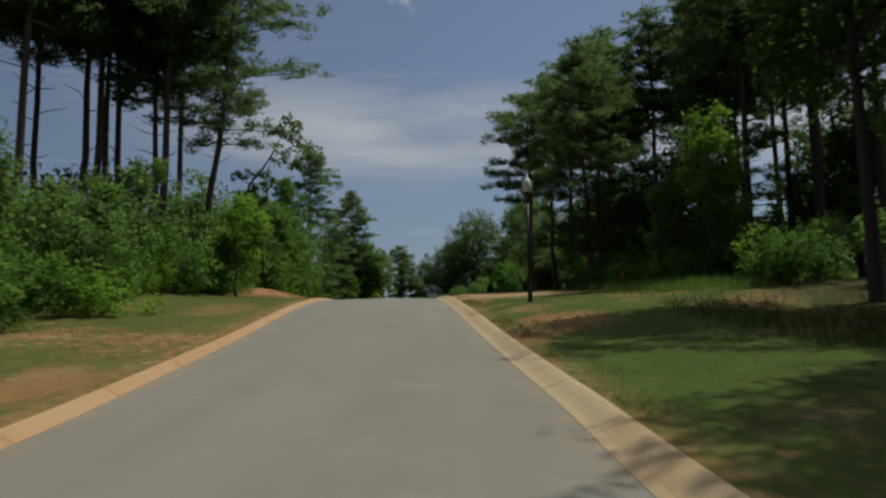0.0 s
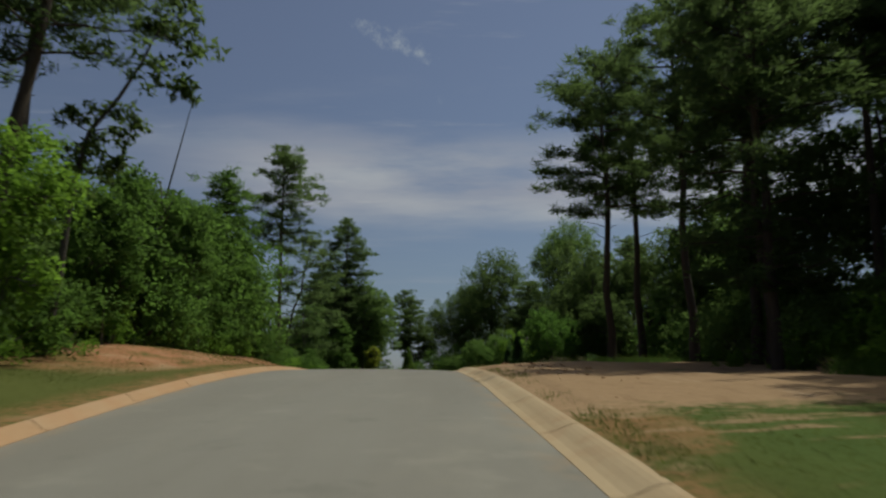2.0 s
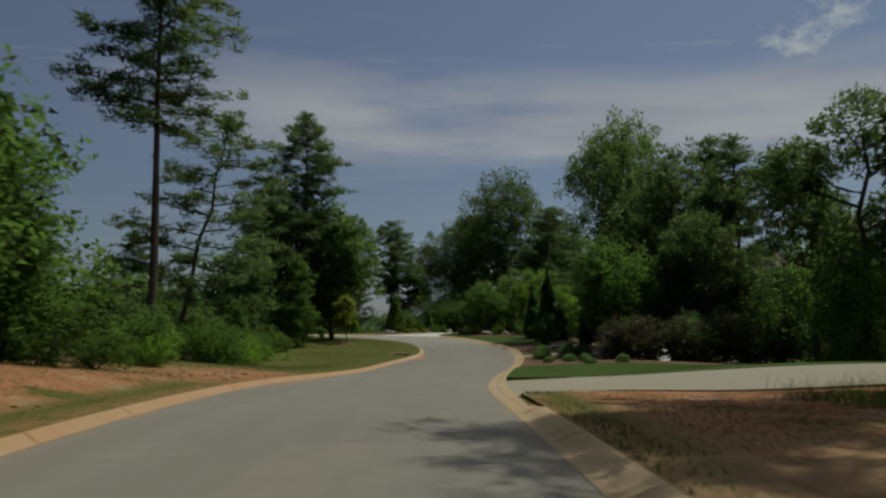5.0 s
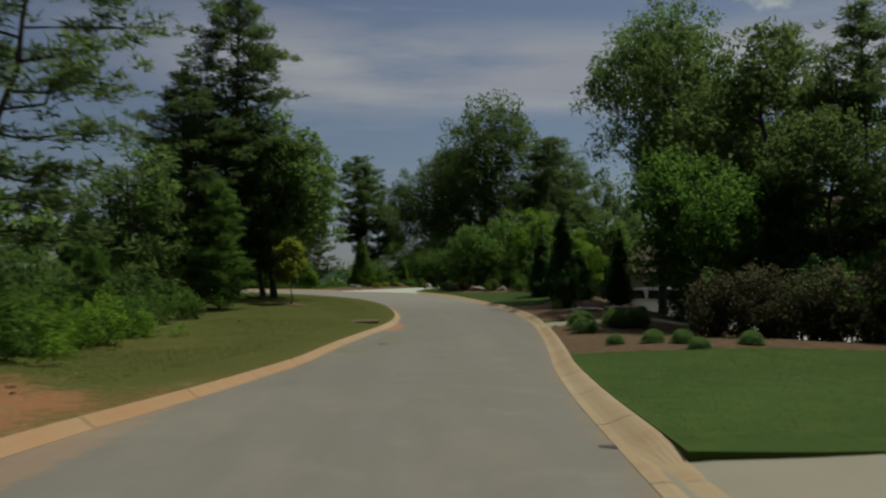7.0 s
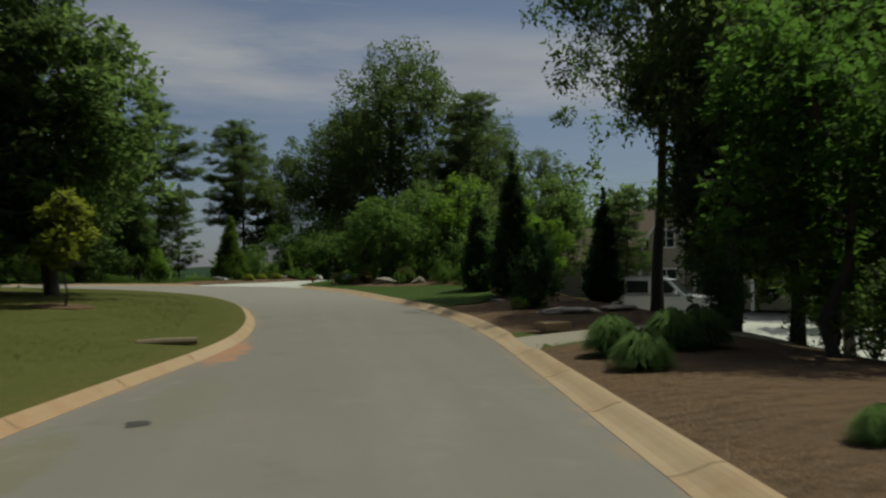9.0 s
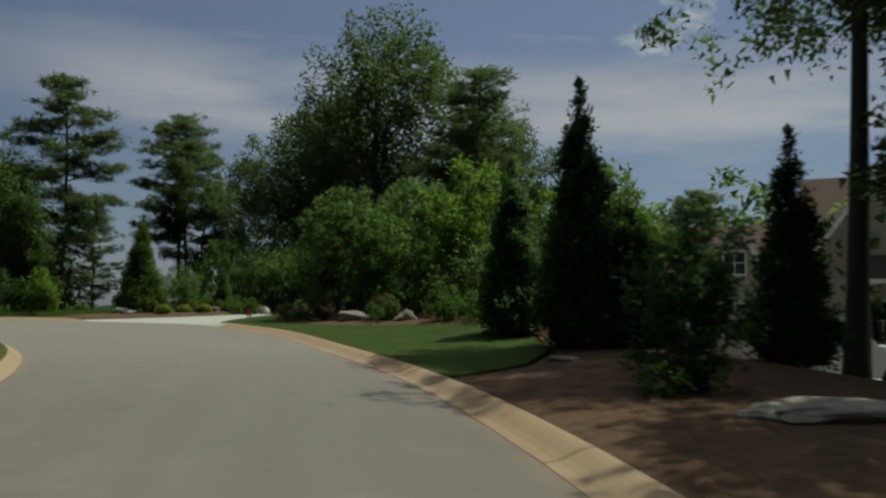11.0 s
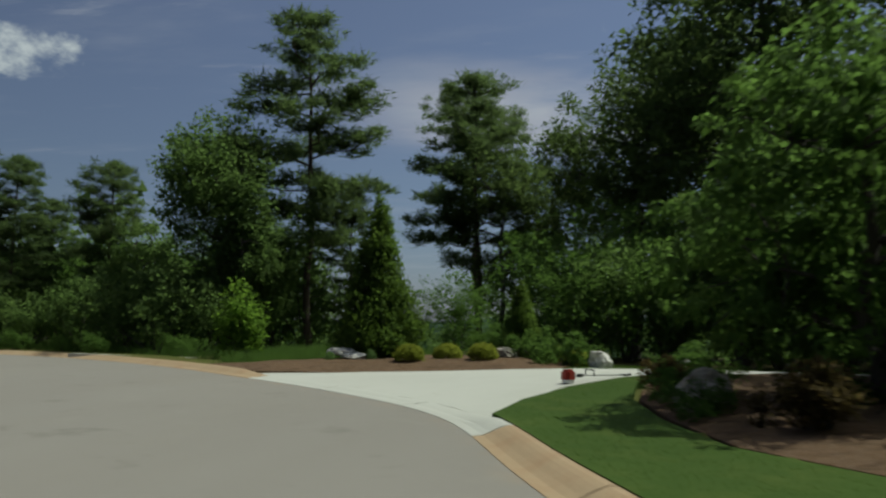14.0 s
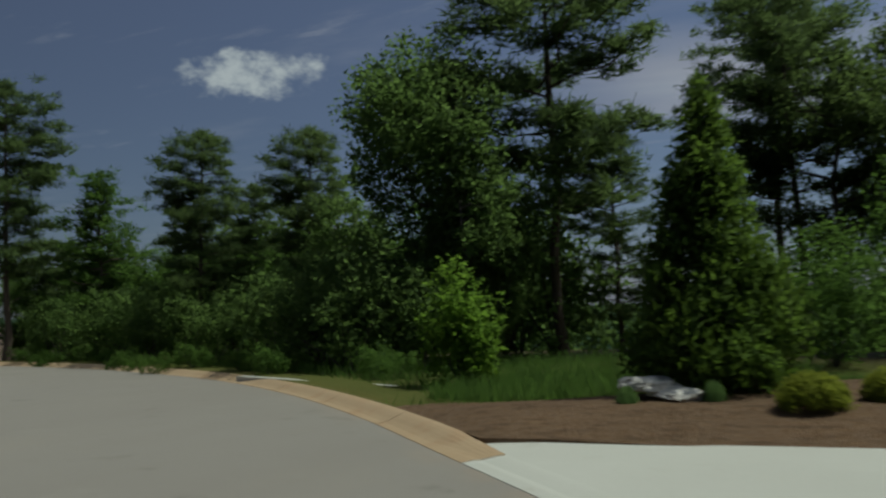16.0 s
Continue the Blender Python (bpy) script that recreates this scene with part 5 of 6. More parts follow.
def leaning_tree():
    """A slim tree whose bowed stem leans over the verge, with separate tufts of leaves."""
    rng = np.random.default_rng(23)
    root = tagged(new("slender_tree"), "slender bowed tree with a few tufts of leaves", "tree")
    stem = [(-0.5, 0, -0.2), (-0.25, 0.1, 1.6), (0.0, 0, 3.4), (0.18, 0, 4.5), (0.55, -0.1, 5.3), (1.25, 0, 6.05), (1.85, 0, 6.8), (2.2, 0, 7.4)]
    V, F = [], []
    tube(V, F, stem, [0.10, 0.085, 0.075, 0.066, 0.055, 0.046, 0.034, 0.015], 7)
    mesh_ob("trunk", V, F, M_BARK, root, True)
    tufts = [(2.8, 0.1, 7.4, 0.42), (2.5, -0.2, 6.35, 0.36), (3.2, 0.1, 6.9, 0.42), (2.35, 0.2, 8.0, 0.45), (3.0, -0.1, 7.9, 0.36), (1.9, 0.2, 7.7, 0.26), (2.9, 0.3, 6.1, 0.28), (0.95, 0.1, 5.7, 0.34), (1.15, -0.2, 5.05, 0.36),
             (1.45, 0.2, 5.35, 0.34), (0.0, 0.2, 4.9, 0.34), (0.5, -0.1, 4.3, 0.40), (-0.25, -0.1, 5.75, 0.26), (-0.2, 0.1, 4.2, 0.34), (1.3, 0.0, 4.5, 0.26)]
    pts, rad = [], []
    for x, y, z, r in tufts:
        near = min(stem[2:], key=lambda q: (q[0] - x) ** 2 + (q[2] - z + 0.3) ** 2)
        BV, BF = [], []
        tube(BV, BF, bent(rng, near, (x, y, z), 4, 0.05), [0.022, 0.017, 0.012, 0.005], 4)
        mesh_ob("limb", BV, BF, M_BARK, root)
        for k in range(6):
            pts.append(np.array([x, y, z]) + rng.normal(size=3) * r * np.array([0.7, 0.7, 0.45]))
            rad.append(r * 0.55)
    quads_ob("crown", leaves(rng, np.array(pts), np.array(rad), 22, 0.10, 1.7, 0.2, 0.3, kite=False), M_OAK, root)
    root.matrix_basis = pose(-9.6, 37.8, ground_z(-9.6, 37.8) - 0.15, 0, 0, -22)
    return root


leaning_tree()
SV, SF = [], []
SX, SY, SZ = -10.0, 46.9, 13.2
zz = ground_z(SX, SY)
tube(SV, SF, [(SX - 1.5, SY, zz - 0.2), (SX - 0.9, SY, zz + (SZ - zz) * 0.5), (SX, SY, SZ)], [0.06, 0.045, 0.012], 6)
tagged(mesh_ob("dead_trunk", SV, SF, M_BARK), "thin bare dead trunk leaning out of the thicket", "dead tree")

# garden evergreens
weeper = make_broadleaf(31, 5.4, 2.4, -0.06, 0.12, M_WEEPER, clumps=470, leaf=0.08, per=46, name="weeping_tree", open_=0.34, lobes_n=15, clump=0.26, droop=1.0)
grow(weeper, [(2.3, 116.7, 0.9, 0.95), (4.6, 119.6, 1.05, 0.95)], "dense drooping ornamental tree in the mulch bed", "tree", "garden trees")
cyp = make_cone(41, 5.8, 1.0, M_CEDAR, 0.07, 40, 330, "cypress", 0.16, power=0.85)
grow(cyp, [(6.1, 103.8, 0.84, 1.13), (6.9, 103.2, 0.9, 0.52), (5.35, 106.4, 0.78, 0.93), (8.4, 100.2, 0.66, 1.05)], "tall narrow dark green cypress", "cypress", "garden cypresses")
holly = make_cone(42, 4.3, 1.30, M_HOLLY, 0.06, 40, 440, "holly_tree", 0.07, power=1.08, up=0.2)
grow(holly, [(-6.42, 125.7, 0.86, 1.1), (-2.9, 126.2, 0.44, 1.0)], "conical clipped holly tree", "holly", "conical hollies")

# thickets
bush_a = make_bush(51, 2.4, 1.6, M_BUSH, leaf=0.086, per=21, clumps=160, clump=0.30)
bush_b = make_bush(52, 2.8, 1.6, M_DARK, leaf=0.086, per=21, clumps=160, clump=0.31)
bush_c = make_bush(53, 2.2, 1.4, M_BRIGHT, leaf=0.082, per=20, clumps=140, clump=0.29)
bush_t = make_bush(56, 4.8, 2.3, M_BUSH, leaf=0.094, per=22, clumps=290, clump=0.40, lobes_n=16)
rng = np.random.default_rng(77)


def thicket(src, rows, label, group):
    spots = []
    for x0, y0, x1, y1, n, s in rows:
        for k in range(n):
            t = (k + 0.5 * rng.random()) / n
            spots.append((x0 + (x1 - x0) * t + rng.normal() * 0.4, y0 + (y1 - y0) * t + rng.normal() * 0.5, s * (0.8 + 0.4 * rng.random()), 0.85 + 0.3 * rng.random()))
    grow(src, spots, label, "shrub", group, spots[0][2], spots[0][3])


thicket(bush_a, [(-10.4, 9, -10.6, 38, 15, 0.95), (-10.6, 39, -10.6, 62, 9, 0.95), (-13.0, 12, -13.2, 40, 9, 1.15), (-11.2, 64, -11.2, 92, 11, 0.66), (10.0, 22, 10.6, 36, 6, 0.7),
                  (9.8, 56, 10.5, 62, 4, 0.8), (-12.6, 128.5, -40, 137.5, 14, 0.33)], "green roadside thicket shrub", "thicket")
thicket(bush_b, [(-11.8, 10, -12.0, 40, 11, 1.0), (-15.5, 14, -16.0, 40, 8, 1.3), (-13.4, 64, -13.4, 96, 10, 0.7), (8.8, 38, 10, 54, 8, 0.75), (13.0, 22, 15, 36, 4, 0.8), (13.5, 38, 15.5, 60, 6, 0.9),
                  (-13.5, 130.5, -40, 139, 16, 0.8), (9.6, 82, 14, 96, 6, 0.8), (6.6, 111.5, 9, 120, 6, 0.85), (-1, 130, 10, 128.5, 7, 0.9), (-13.5, 139, -36, 141, 11, 1.3)], "dark green thicket shrub", "thicket")
thicket(bush_c, [(-9.9, 20, -10.2, 58, 9, 0.7), (-10.2, 66, -10.2, 86, 7, 0.7), (10.2, 25.0, 10.2, 25.2, 1, 1.4), (10.2, 30.5, 12.5, 36, 4, 0.6), (7.4, 40, 9.0, 52, 4, 0.4), (12, 68, 15, 80, 4, 0.8), (6.0, 109.6, 6.2, 111.0, 2, 0.5)], "bright green leafy shrub", "thicket")
thicket(bush_t, [(-11.8, 41, -12.0, 50, 5, 0.85), (-14.2, 41, -14.4, 62, 8, 1.0), (-11.9, 51, -12.0, 62, 6, 1.15), (-15.0, 66, -15.0, 94, 6, 0.45), (13.5, 66, 16, 90, 5, 0.9), (15.5, 37, 19, 43, 3, 0.9), (9.5, 117, 10.5, 124, 3, 0.6), (-15, 139, -38, 143, 9, 1.0), (-4.5, 134, 12, 134, 7, 1.0), (-14.5, 98, -13.5, 107, 4, 0.9), (-5, 130.5, 2, 129.5, 3, 0.6)], "tall leafy thicket shrub", "thicket")
edge = make_bush(59, 1.5, 1.1, M_BRIGHT, 0.08, 22, 110, "shrub", clump=0.24)
grow(edge, [(7.7, 34.6, 0.85, 1.0), (8.7, 33.6, 0.7, 1.1), (9.6, 30.0, 0.9, 0.9), (10.4, 28.6, 0.75, 1.0), (9.0, 31.8, 0.55, 1.0), (8.0, 38.4, 0.9, 1.1), (8.9, 37.2, 1.0, 1.2), (9.9, 36.2, 1.0, 1.2)], "low bright shrub at the edge of the woods", "shrub", "thicket", 0.85, 1.0)
bright = make_bush(54, 2.2, 0.62, M_BRIGHT, 0.07, 34, 110, "shrub")
grow(bright, [(-10.9, 127.4, 0.95, 1.0)], "upright bright green young shrub", "shrub")
low = make_bush(55, 1.2, 0.8, M_BUSH, 0.05, 34, 100, "garden_shrub", clump=0.17)
evergreen = make_bush(57, 2.5, 1.05, M_CEDAR, 0.07, 26, 170, "shrub", clump=0.24, lobes_n=12)
grow(evergreen, [(5.1, 97.4, 0.64, 1.3), (9.8, 94.6, 0.8, 1.0), (9.9, 83.0, 0.9, 1.1), (12.0, 83.2, 1.0, 1.1)], "soft dark evergreen shrub in the shaded bed", "shrub", "evergreen shrubs")
hedge = make_bush(60, 2.3, 1.15, M_PLUM, 0.07, 26, 180, "hedge_shrub", clump=0.25, lobes_n=12)
grow(hedge, [(6.1, 81.4, 0.82, 0.95), (7.6, 81.0, 0.9, 0.95), (9.2, 80.8, 0.95, 0.9), (10.8, 81.4, 0.95, 1.0), (12.4, 81.2, 1.0, 0.95), (14.0, 81.6, 0.95, 1.0)], "dark plum-green rounded hedge shrub behind the lawn", "shrub", "hedge shrubs")
grow(low, [(-1.7, 124.4, 0.7, 0.9), (-2.5, 124.9, 0.9, 1.0), (-3.6, 126.2, 0.9, 1.1), (0.35, 117.3, 0.75, 0.9), (4.9, 111.6, 1.2, 1.1), (5.9, 110.4, 1.2, 1.15), (3.1, 113.2, 0.78, 1.2), (0.34, 116.05, 0.62, 0.9), (0.5, 119.3, 0.8, 0.9), (4.9, 97.2, 0.9, 0.9)], "rounded leafy garden shrub in mulch", "shrub", "garden shrubs", 0.75, 0.9)
russet = make_bush(58, 0.9, 0.6, M_RUSSET, 0.045, 30, 90, "garden_shrub", clump=0.15)
grow(russet, [(1.35, 114.9, 0.85, 1.0), (3.1, 113.75, 0.95, 1.1), (-0.02, 117.9, 0.7, 1.0)], "reddish brown leafy shrub beside the boulder", "shrub", "russet shrubs")
globe = make_globe(61, 0.42)
grow(globe, [(-5.15, 123.95, 0.74, 1.0), (-4.4, 124.6, 0.74, 0.95), (-3.5, 124.1, 0.72, 1.0), (-2.05, 125.2, 0.72, 1.1), (-1.5, 125.3, 0.72, 1.1)], "small clipped yellow-green globe shrub", "shrub", "clipped shrubs")
mound = make_grass_mound(71)
grow(mound, [(3.5, 87.0, 1.0, 1.0), (3.25, 85.2, 0.9, 0.95), (5.0, 87.9, 1.1, 1.0), (5.9, 88.4, 1.1, 1.0), (2.8, 79.6, 0.5, 0.9), (3.7, 79.3, 0.62, 0.9), (4.3, 78.8, 0.6, 0.9), (4.3, 77.6, 0.55, 0.85), (5.8, 78.2, 0.6, 0.9), (-7.12, 124.25, 0.25, 1.35), (-6.2, 124.5, 0.25, 1.6)], "mound of long green ornamental grass", "ornamental grass", "grass mounds")


def far_woods():
    """Distant trees round the place, too far to tell apart."""
    rng = np.random.default_rng(99)
    out = []
    rows = [(26, 60, 30, 95, 45, 7), (24, 60, 95, 175, 50, 11), (2, 60, 155, 200, 60, 13), (-70, -24, 146, 185, 45, 8), (-60, -32, 60, 135, 40, 7), (-13, 2, 165, 190, 10, 6), (26, 50, -10, 45, 34, 13), (-60, -34, -10, 58, 30, 6)]
    for x0, x1, y0, y1, n, h in rows:
        for k in range(n):
            x, y = x0 + (x1 - x0) * rng.random(), y0 + (y1 - y0) * rng.random()
            z, hh = ground_z(x, y), h * (0.7 + 0.5 * rng.random())
            u = rng.random(40)
            r = 0.26 * hh * np.sin(math.pi * (0.12 + 0.85 * u)) * (0.6 + 0.5 * rng.random(40))
            az = rng.random(40) * 6.283
            c = np.column_stack([x + np.cos(az) * r, y + np.sin(az) * r, z + hh * u])
            out.append(leaves(rng, c, 0.9, 8, 0.42, 1.5, 0.2, 0.1, kite=False))
    for k in range(230):
        a, r = radians(-80 + 110 * rng.random()), 420 + 160 * rng.random()
        x, y, hh = r * math.sin(a), 100 + r * math.cos(a), 15 + 9 * rng.random()
        u, az = rng.random(34), rng.random(34) * 6.283
        q = 0.5 * hh * np.sin(math.pi * (0.12 + 0.85 * u)) * (0.6 + 0.5 * rng.random(34))
        out.append(leaves(rng, np.column_stack([x + np.cos(az) * q, y + np.sin(az) * q, -15 + hh * u]), 2.4, 7, 1.5, 1.4, 0.2, 0.1, kite=False))
    return tagged(quads_ob("far_woods", np.vstack(out), M_DARK), "distant mixed green woods", "woods", kind="stuff")


far_woods()


# ---- stones ----
def make_rock(seed, size, mat, name="boulder"):
    rng = np.random.default_rng(seed)
    bm = bmesh.new()
    bmesh.ops.create_icosphere(bm, subdivisions=4, radius=1)
    cut = [(rand_dirs(rng, 1)[0], 0.5 + 0.3 * rng.random()) for _ in range(14)]
    for v in bm.verts:
        p = np.array(v.co)
        for n, k in cut:
            e = p @ n - k
            if e > 0:
                p = p - n * e * 0.85
        q = Vector(p)
        q += v.normal * (0.14 * noise.noise(q * 1.7 + Vector((seed, 0, 0))) + 0.10 * noise.noise(q * 4.3) + 0.045 * noise.noise(q * 11))
        v.co = Vector((q.x * size[0], q.y * size[1], q.z * size[2]))
    me = bpy.data.meshes.new(name)
    bm.to_mesh(me)
    bm.free()
    me.materials.append(mat)
    return new(name, me)


def set_rock(seed, x, y, size, mat, label, turn=0, up=0.55):
    ob = make_rock(seed, size, mat)
    ob.matrix_basis = pose(x, y, surface_z(x, y) + size[2] * up - 0.06, 0, 0, turn)
    return tagged(ob, label, "boulder", "garden stones")


set_rock(1, -0.98, 123.35, (0.27, 0.25, 0.30), M_WHITE_ROCK, "pale angular boulder beside the white driveway", 20)
set_rock(2, 0.76, 123.4, (0.42, 0.28, 0.2), M_WHITE_ROCK, "low pale stone on the lawn edge", 50)
set_rock(3, -6.98, 124.75, (0.42, 0.30, 0.13), M_WHITE_ROCK, "flat layered pale rock ledge in the mulch bed", 8, 1.7)
set_rock(11, -6.62, 124.62, (0.44, 0.30, 0.12), M_WHITE_ROCK, "low pale rock slab leaning out of the mulch", -14, 1.0)
set_rock(4, -3.05, 125.0, (0.4, 0.3, 0.24), M_ROCK, "grey granite boulder in the mulch bed", 75)
set_rock(5, 2.08, 114.05, (0.58, 0.40, 0.27), M_ROCK, "broad grey boulder at the mulch edge", 12, 0.4)
set_rock(12, 2.58, 113.95, (0.34, 0.32, 0.18), M_ROCK, "low grey stone split from the broad boulder", -20, 0.4)
set_rock(13, 3.75, 112.75, (0.46, 0.36, 0.27), M_ROCK, "grey rounded boulder half under a shrub", 50, 0.45)
set_rock(6, 0.45, 116.6, (0.42, 0.34, 0.40), M_ROCK, "grey boulder beside the lawn", 40)
set_rock(7, 5.3, 95.2, (1.0, 0.55, 0.16), M_ROCK, "flat pale slab in the shaded bed", -8)
set_rock(8, 6.9, 95.4, (0.8, 0.45, 0.16), M_ROCK, "flat pale slab in the shaded bed", 30)
set_rock(9, 5.0, 101.6, (0.36, 0.24, 0.10), M_ROCK, "low grey stone in shaded mulch", 15)


bl = tagged(new("step_block"), "small tan stone block at the end of the path", "stone block")
bl.matrix_basis = pose(4.1, 92.3, surface_z(4.1, 92.3) - 0.04, 0, 0, 20)
part("block", box(bmesh.new(), -0.4, 0.4, -0.2, 0.2, 0, 0.2, 0.02), M_KERB, bl)

def clods():
    """Loose clay lumps and small stones on the bare ground."""
    rng = np.random.default_rng(17)
    V, F = [], []
    for cx, cy, rx, ry, n in ((-8.0, 66.6, 1.1, 4.0, 110), (2.6, 19.0, 1.0, 1.8, 40), (1.6, 40.0, 0.9, 7.0, 60), (-8.2, 50.0, 0.8, 9.0, 60)):
        for k in range(n):
            x, y = cx + rng.normal() * rx * 0.6, cy + rng.normal() * ry * 0.6
            s = 0.015 + 0.05 * rng.random() ** 3
            z = ground_z(x, y) + s * 0.3
            o = len(V)
            for dx, dy, dz in ((1, 0, 0), (0, 1, 0), (-1, 0, 0), (0, -1, 0), (0.6, 0.6, 0.6), (-0.6, 0.6, 0.7), (-0.6, -0.6, 0.6), (0.6, -0.6, 0.7)):
                j = 0.75 + 0.5 * rng.random()
                V.append((x + dx * s * j * 1.2, y + dy * s * j, z + dz * s * j))
            F += [(o, o + 1, o + 4), (o + 1, o + 5, o + 4), (o + 1, o + 2, o + 5), (o + 2, o + 6, o + 5), (o + 2, o + 3, o + 6), (o + 3, o + 7, o + 6), (o + 3, o, o + 7), (o, o + 4, o + 7), (o + 4, o + 5, o + 6, o + 7)]
    return tagged(mesh_ob("clay_clods", V, F, M_CLOD), "loose clay lumps and small stones on bare ground", "clods", kind="stuff")


M_CLOD = plain("dry_clay_lumps", (0.40, 0.25, 0.15), 0.95, 0.0, 0.4, 4.0, 0.2)
clods()

# ---- street lamp ----
def street_lamp(x, y):
    root = tagged(new("street_lamp"), "black post lamp with white frosted acorn globe on the grass", "street lamp")
    root.matrix_basis = pose(x, y, ground_z(x, y) - 0.02) @ Matrix.Diagonal((1, 1, 1.035, 1))
    part("base", lathe(bmesh.new(), [(0.09, 0), (0.09, 0.05), (0.076, 0.09), (0.07, 0.34), (0.078, 0.37), (0.062, 0.43), (0.057, 0.6)], 18), M_BLACK, root, smooth=False)
    part("post", lathe(bmesh.new(), [(0.056, 0.55), (0.050, 1.6), (0.043, 3.02)], 16), M_BLACK, root, smooth=True)
    part("collar", lathe(bmesh.new(), [(0.05, 3.0), (0.075, 3.05), (0.06, 3.12), (0.09, 3.18), (0.12, 3.24), (0.10, 3.28)], 18), M_BLACK, root)
    part("globe", lathe(bmesh.new(), [(0.085, 3.27), (0.125, 3.34), (0.148, 3.44), (0.142, 3.54), (0.108, 3.63), (0.07, 3.68)], 24), M_GLOBE_GLASS, root, "white frosted acorn globe", True)
    part("finial", lathe(bmesh.new(), [(0.072, 3.675), (0.062, 3.71), (0.038, 3.75), (0.022, 3.80), (0.010, 3.85)], 16), M_GLOBE_GLASS, root, smooth=True)
    return root


street_lamp(2.62, 24.36)

# ---- log and stake on the verge ----
LV, LF = [], []
zl = ground_z(-4.3, 90.0)
tube(LV, LF, [(-4.85, 90.0, zl + 0.05), (-4.4, 90.12, zl + 0.06), (-3.75, 90.2, zl + 0.07)], [0.06, 0.075, 0.07], 8)
tagged(mesh_ob("fallen_log", LV, LF, M_WOOD), "short weathered log lying on the grass", "log")
zs = ground_z(6.6, 29.5)
stake = tagged(new("marker_stake"), "wooden survey stake standing in the grass", "stake")
stake.matrix_basis = pose(6.6, 29.5, zs)
part("stick", box(bmesh.new(), -0.025, 0.025, -0.015, 0.015, -0.1, 0.55, 0.004), M_WOOD, stake)
part("tip", box(bmesh.new(), -0.026, 0.026, -0.016, 0.016, 0.552, 0.72, 0.004), plain("orange_paint", (0.62, 0.20, 0.06), 0.6), stake, "orange painted tip")


# ---- house, vehicles and tools ----
M_SIDING = plain("cream_siding", (0.37, 0.33, 0.265), 0.8, 0.0, 0.12, 3.0)
M_TRIM = plain("white_trim", (0.74, 0.73, 0.70), 0.6, 0.0, 0.06, 5.0)
M_ROOF = plain("brown_shingles", (0.13, 0.095, 0.075), 0.9, 0.0, 0.4, 7.0, 0.2, 0.6)
M_PANE = plain("dark_window_glass", (0.02, 0.025, 0.03), 0.08, 0.0, 0.1, 2.0, 0.6, 0.0)
M_BRICK = plain("brown_brick", (0.21, 0.12, 0.085), 0.9, 0.0, 0.35, 9.0)


def gabled(root, name, x0, x1, y0, y1, wall, ridge, front):
    """A block with its gable roof; front: the ridge runs towards the viewer."""
    bm = bmesh.new()
    if front:
        prof = [(x0, 0), (x1, 0), (x1, wall), ((x0 + x1) / 2, ridge), (x0, wall)]
        a, b = [bm.verts.new((x, y0, z)) for x, z in prof], [bm.verts.new((x, y1, z)) for x, z in prof]
    else:
        prof = [(y0, 0), (y1, 0), (y1, wall), ((y0 + y1) / 2, ridge), (y0, wall)]
        a, b = [bm.verts.new((x0, y, z)) for y, z in prof], [bm.verts.new((x1, y, z)) for y, z in prof]
    bm.faces.new(a), bm.faces.new(b[::-1])
    for i in range(5):
        bm.faces.new((a[i], b[i], b[(i + 1) % 5], a[(i + 1) % 5]))
    bmesh.ops.recalc_face_normals(bm, faces=bm.faces[:])
    part("wall", bm, M_SIDING, root)
    o, t = 0.45, 0.22
    for s in (-1, 1):
        bm = bmesh.new()
        if front:
            m, h = (x0 + x1) / 2, (x1 - x0) / 2
            k = (ridge - wall) / h
            pts = [(m, ridge + 0.05), (m + s * (h + o), wall - k * o + 0.05)]
            q = [(x, y, z + dz) for dz in (0, t) for x, z in pts for y in (y0 - o, y1 + o)]
        else:
            m, h = (y0 + y1) / 2, (y1 - y0) / 2
            k = (ridge - wall) / h
            pts = [(m, ridge + 0.05), (m + s * (h + o), wall - k * o + 0.05)]
            q = [(x, y, z + dz) for dz in (0, t) for y, z in pts for x in (x0 - o, x1 + o)]
        v = [bm.verts.new(p) for p in q]
        for f in ((0, 1, 3, 2), (4, 5, 7, 6), (0, 1, 5, 4), (2, 3, 7, 6), (0, 2, 6, 4), (1, 3, 7, 5)):
            bm.faces.new([v[i] for i in f])
        bmesh.ops.recalc_face_normals(bm, faces=bm.faces[:])
        part("roof", bm, M_ROOF, root)
        if front:
            bm = bmesh.new()
            v = [bm.verts.new((x, y, z + dz - 0.02)) for y in (y0 - o - 0.06, y0 - o - 0.01) for x, z in pts for dz in (-0.16, t)]
            for f in ((0, 1, 3, 2), (4, 5, 7, 6), (0, 1, 5, 4), (2, 3, 7, 6), (0, 2, 6, 4), (1, 3, 7, 5)):
                bm.faces.new([v[i] for i in f])
            bmesh.ops.recalc_face_normals(bm, faces=bm.faces[:])
            part("bargeboard", bm, M_TRIM, root, "white gable board")


def extruded(prof, y0, y1, bevel=0.0):
    bm = bmesh.new()
    a, b = [bm.verts.new((x, y0, z)) for x, z in prof], [bm.verts.new((x, y1, z)) for x, z in prof]
    n = len(prof)
    bm.faces.new(a), bm.faces.new(b[::-1])
    for i in range(n):
        bm.faces.new((a[i], b[i], b[(i + 1) % n], a[(i + 1) % n]))
    bmesh.ops.recalc_face_normals(bm, faces=bm.faces[:])
    if bevel:
        bmesh.ops.bevel(bm, geom=bm.edges[:], offset=bevel, segments=2, affect="EDGES")
    return bm


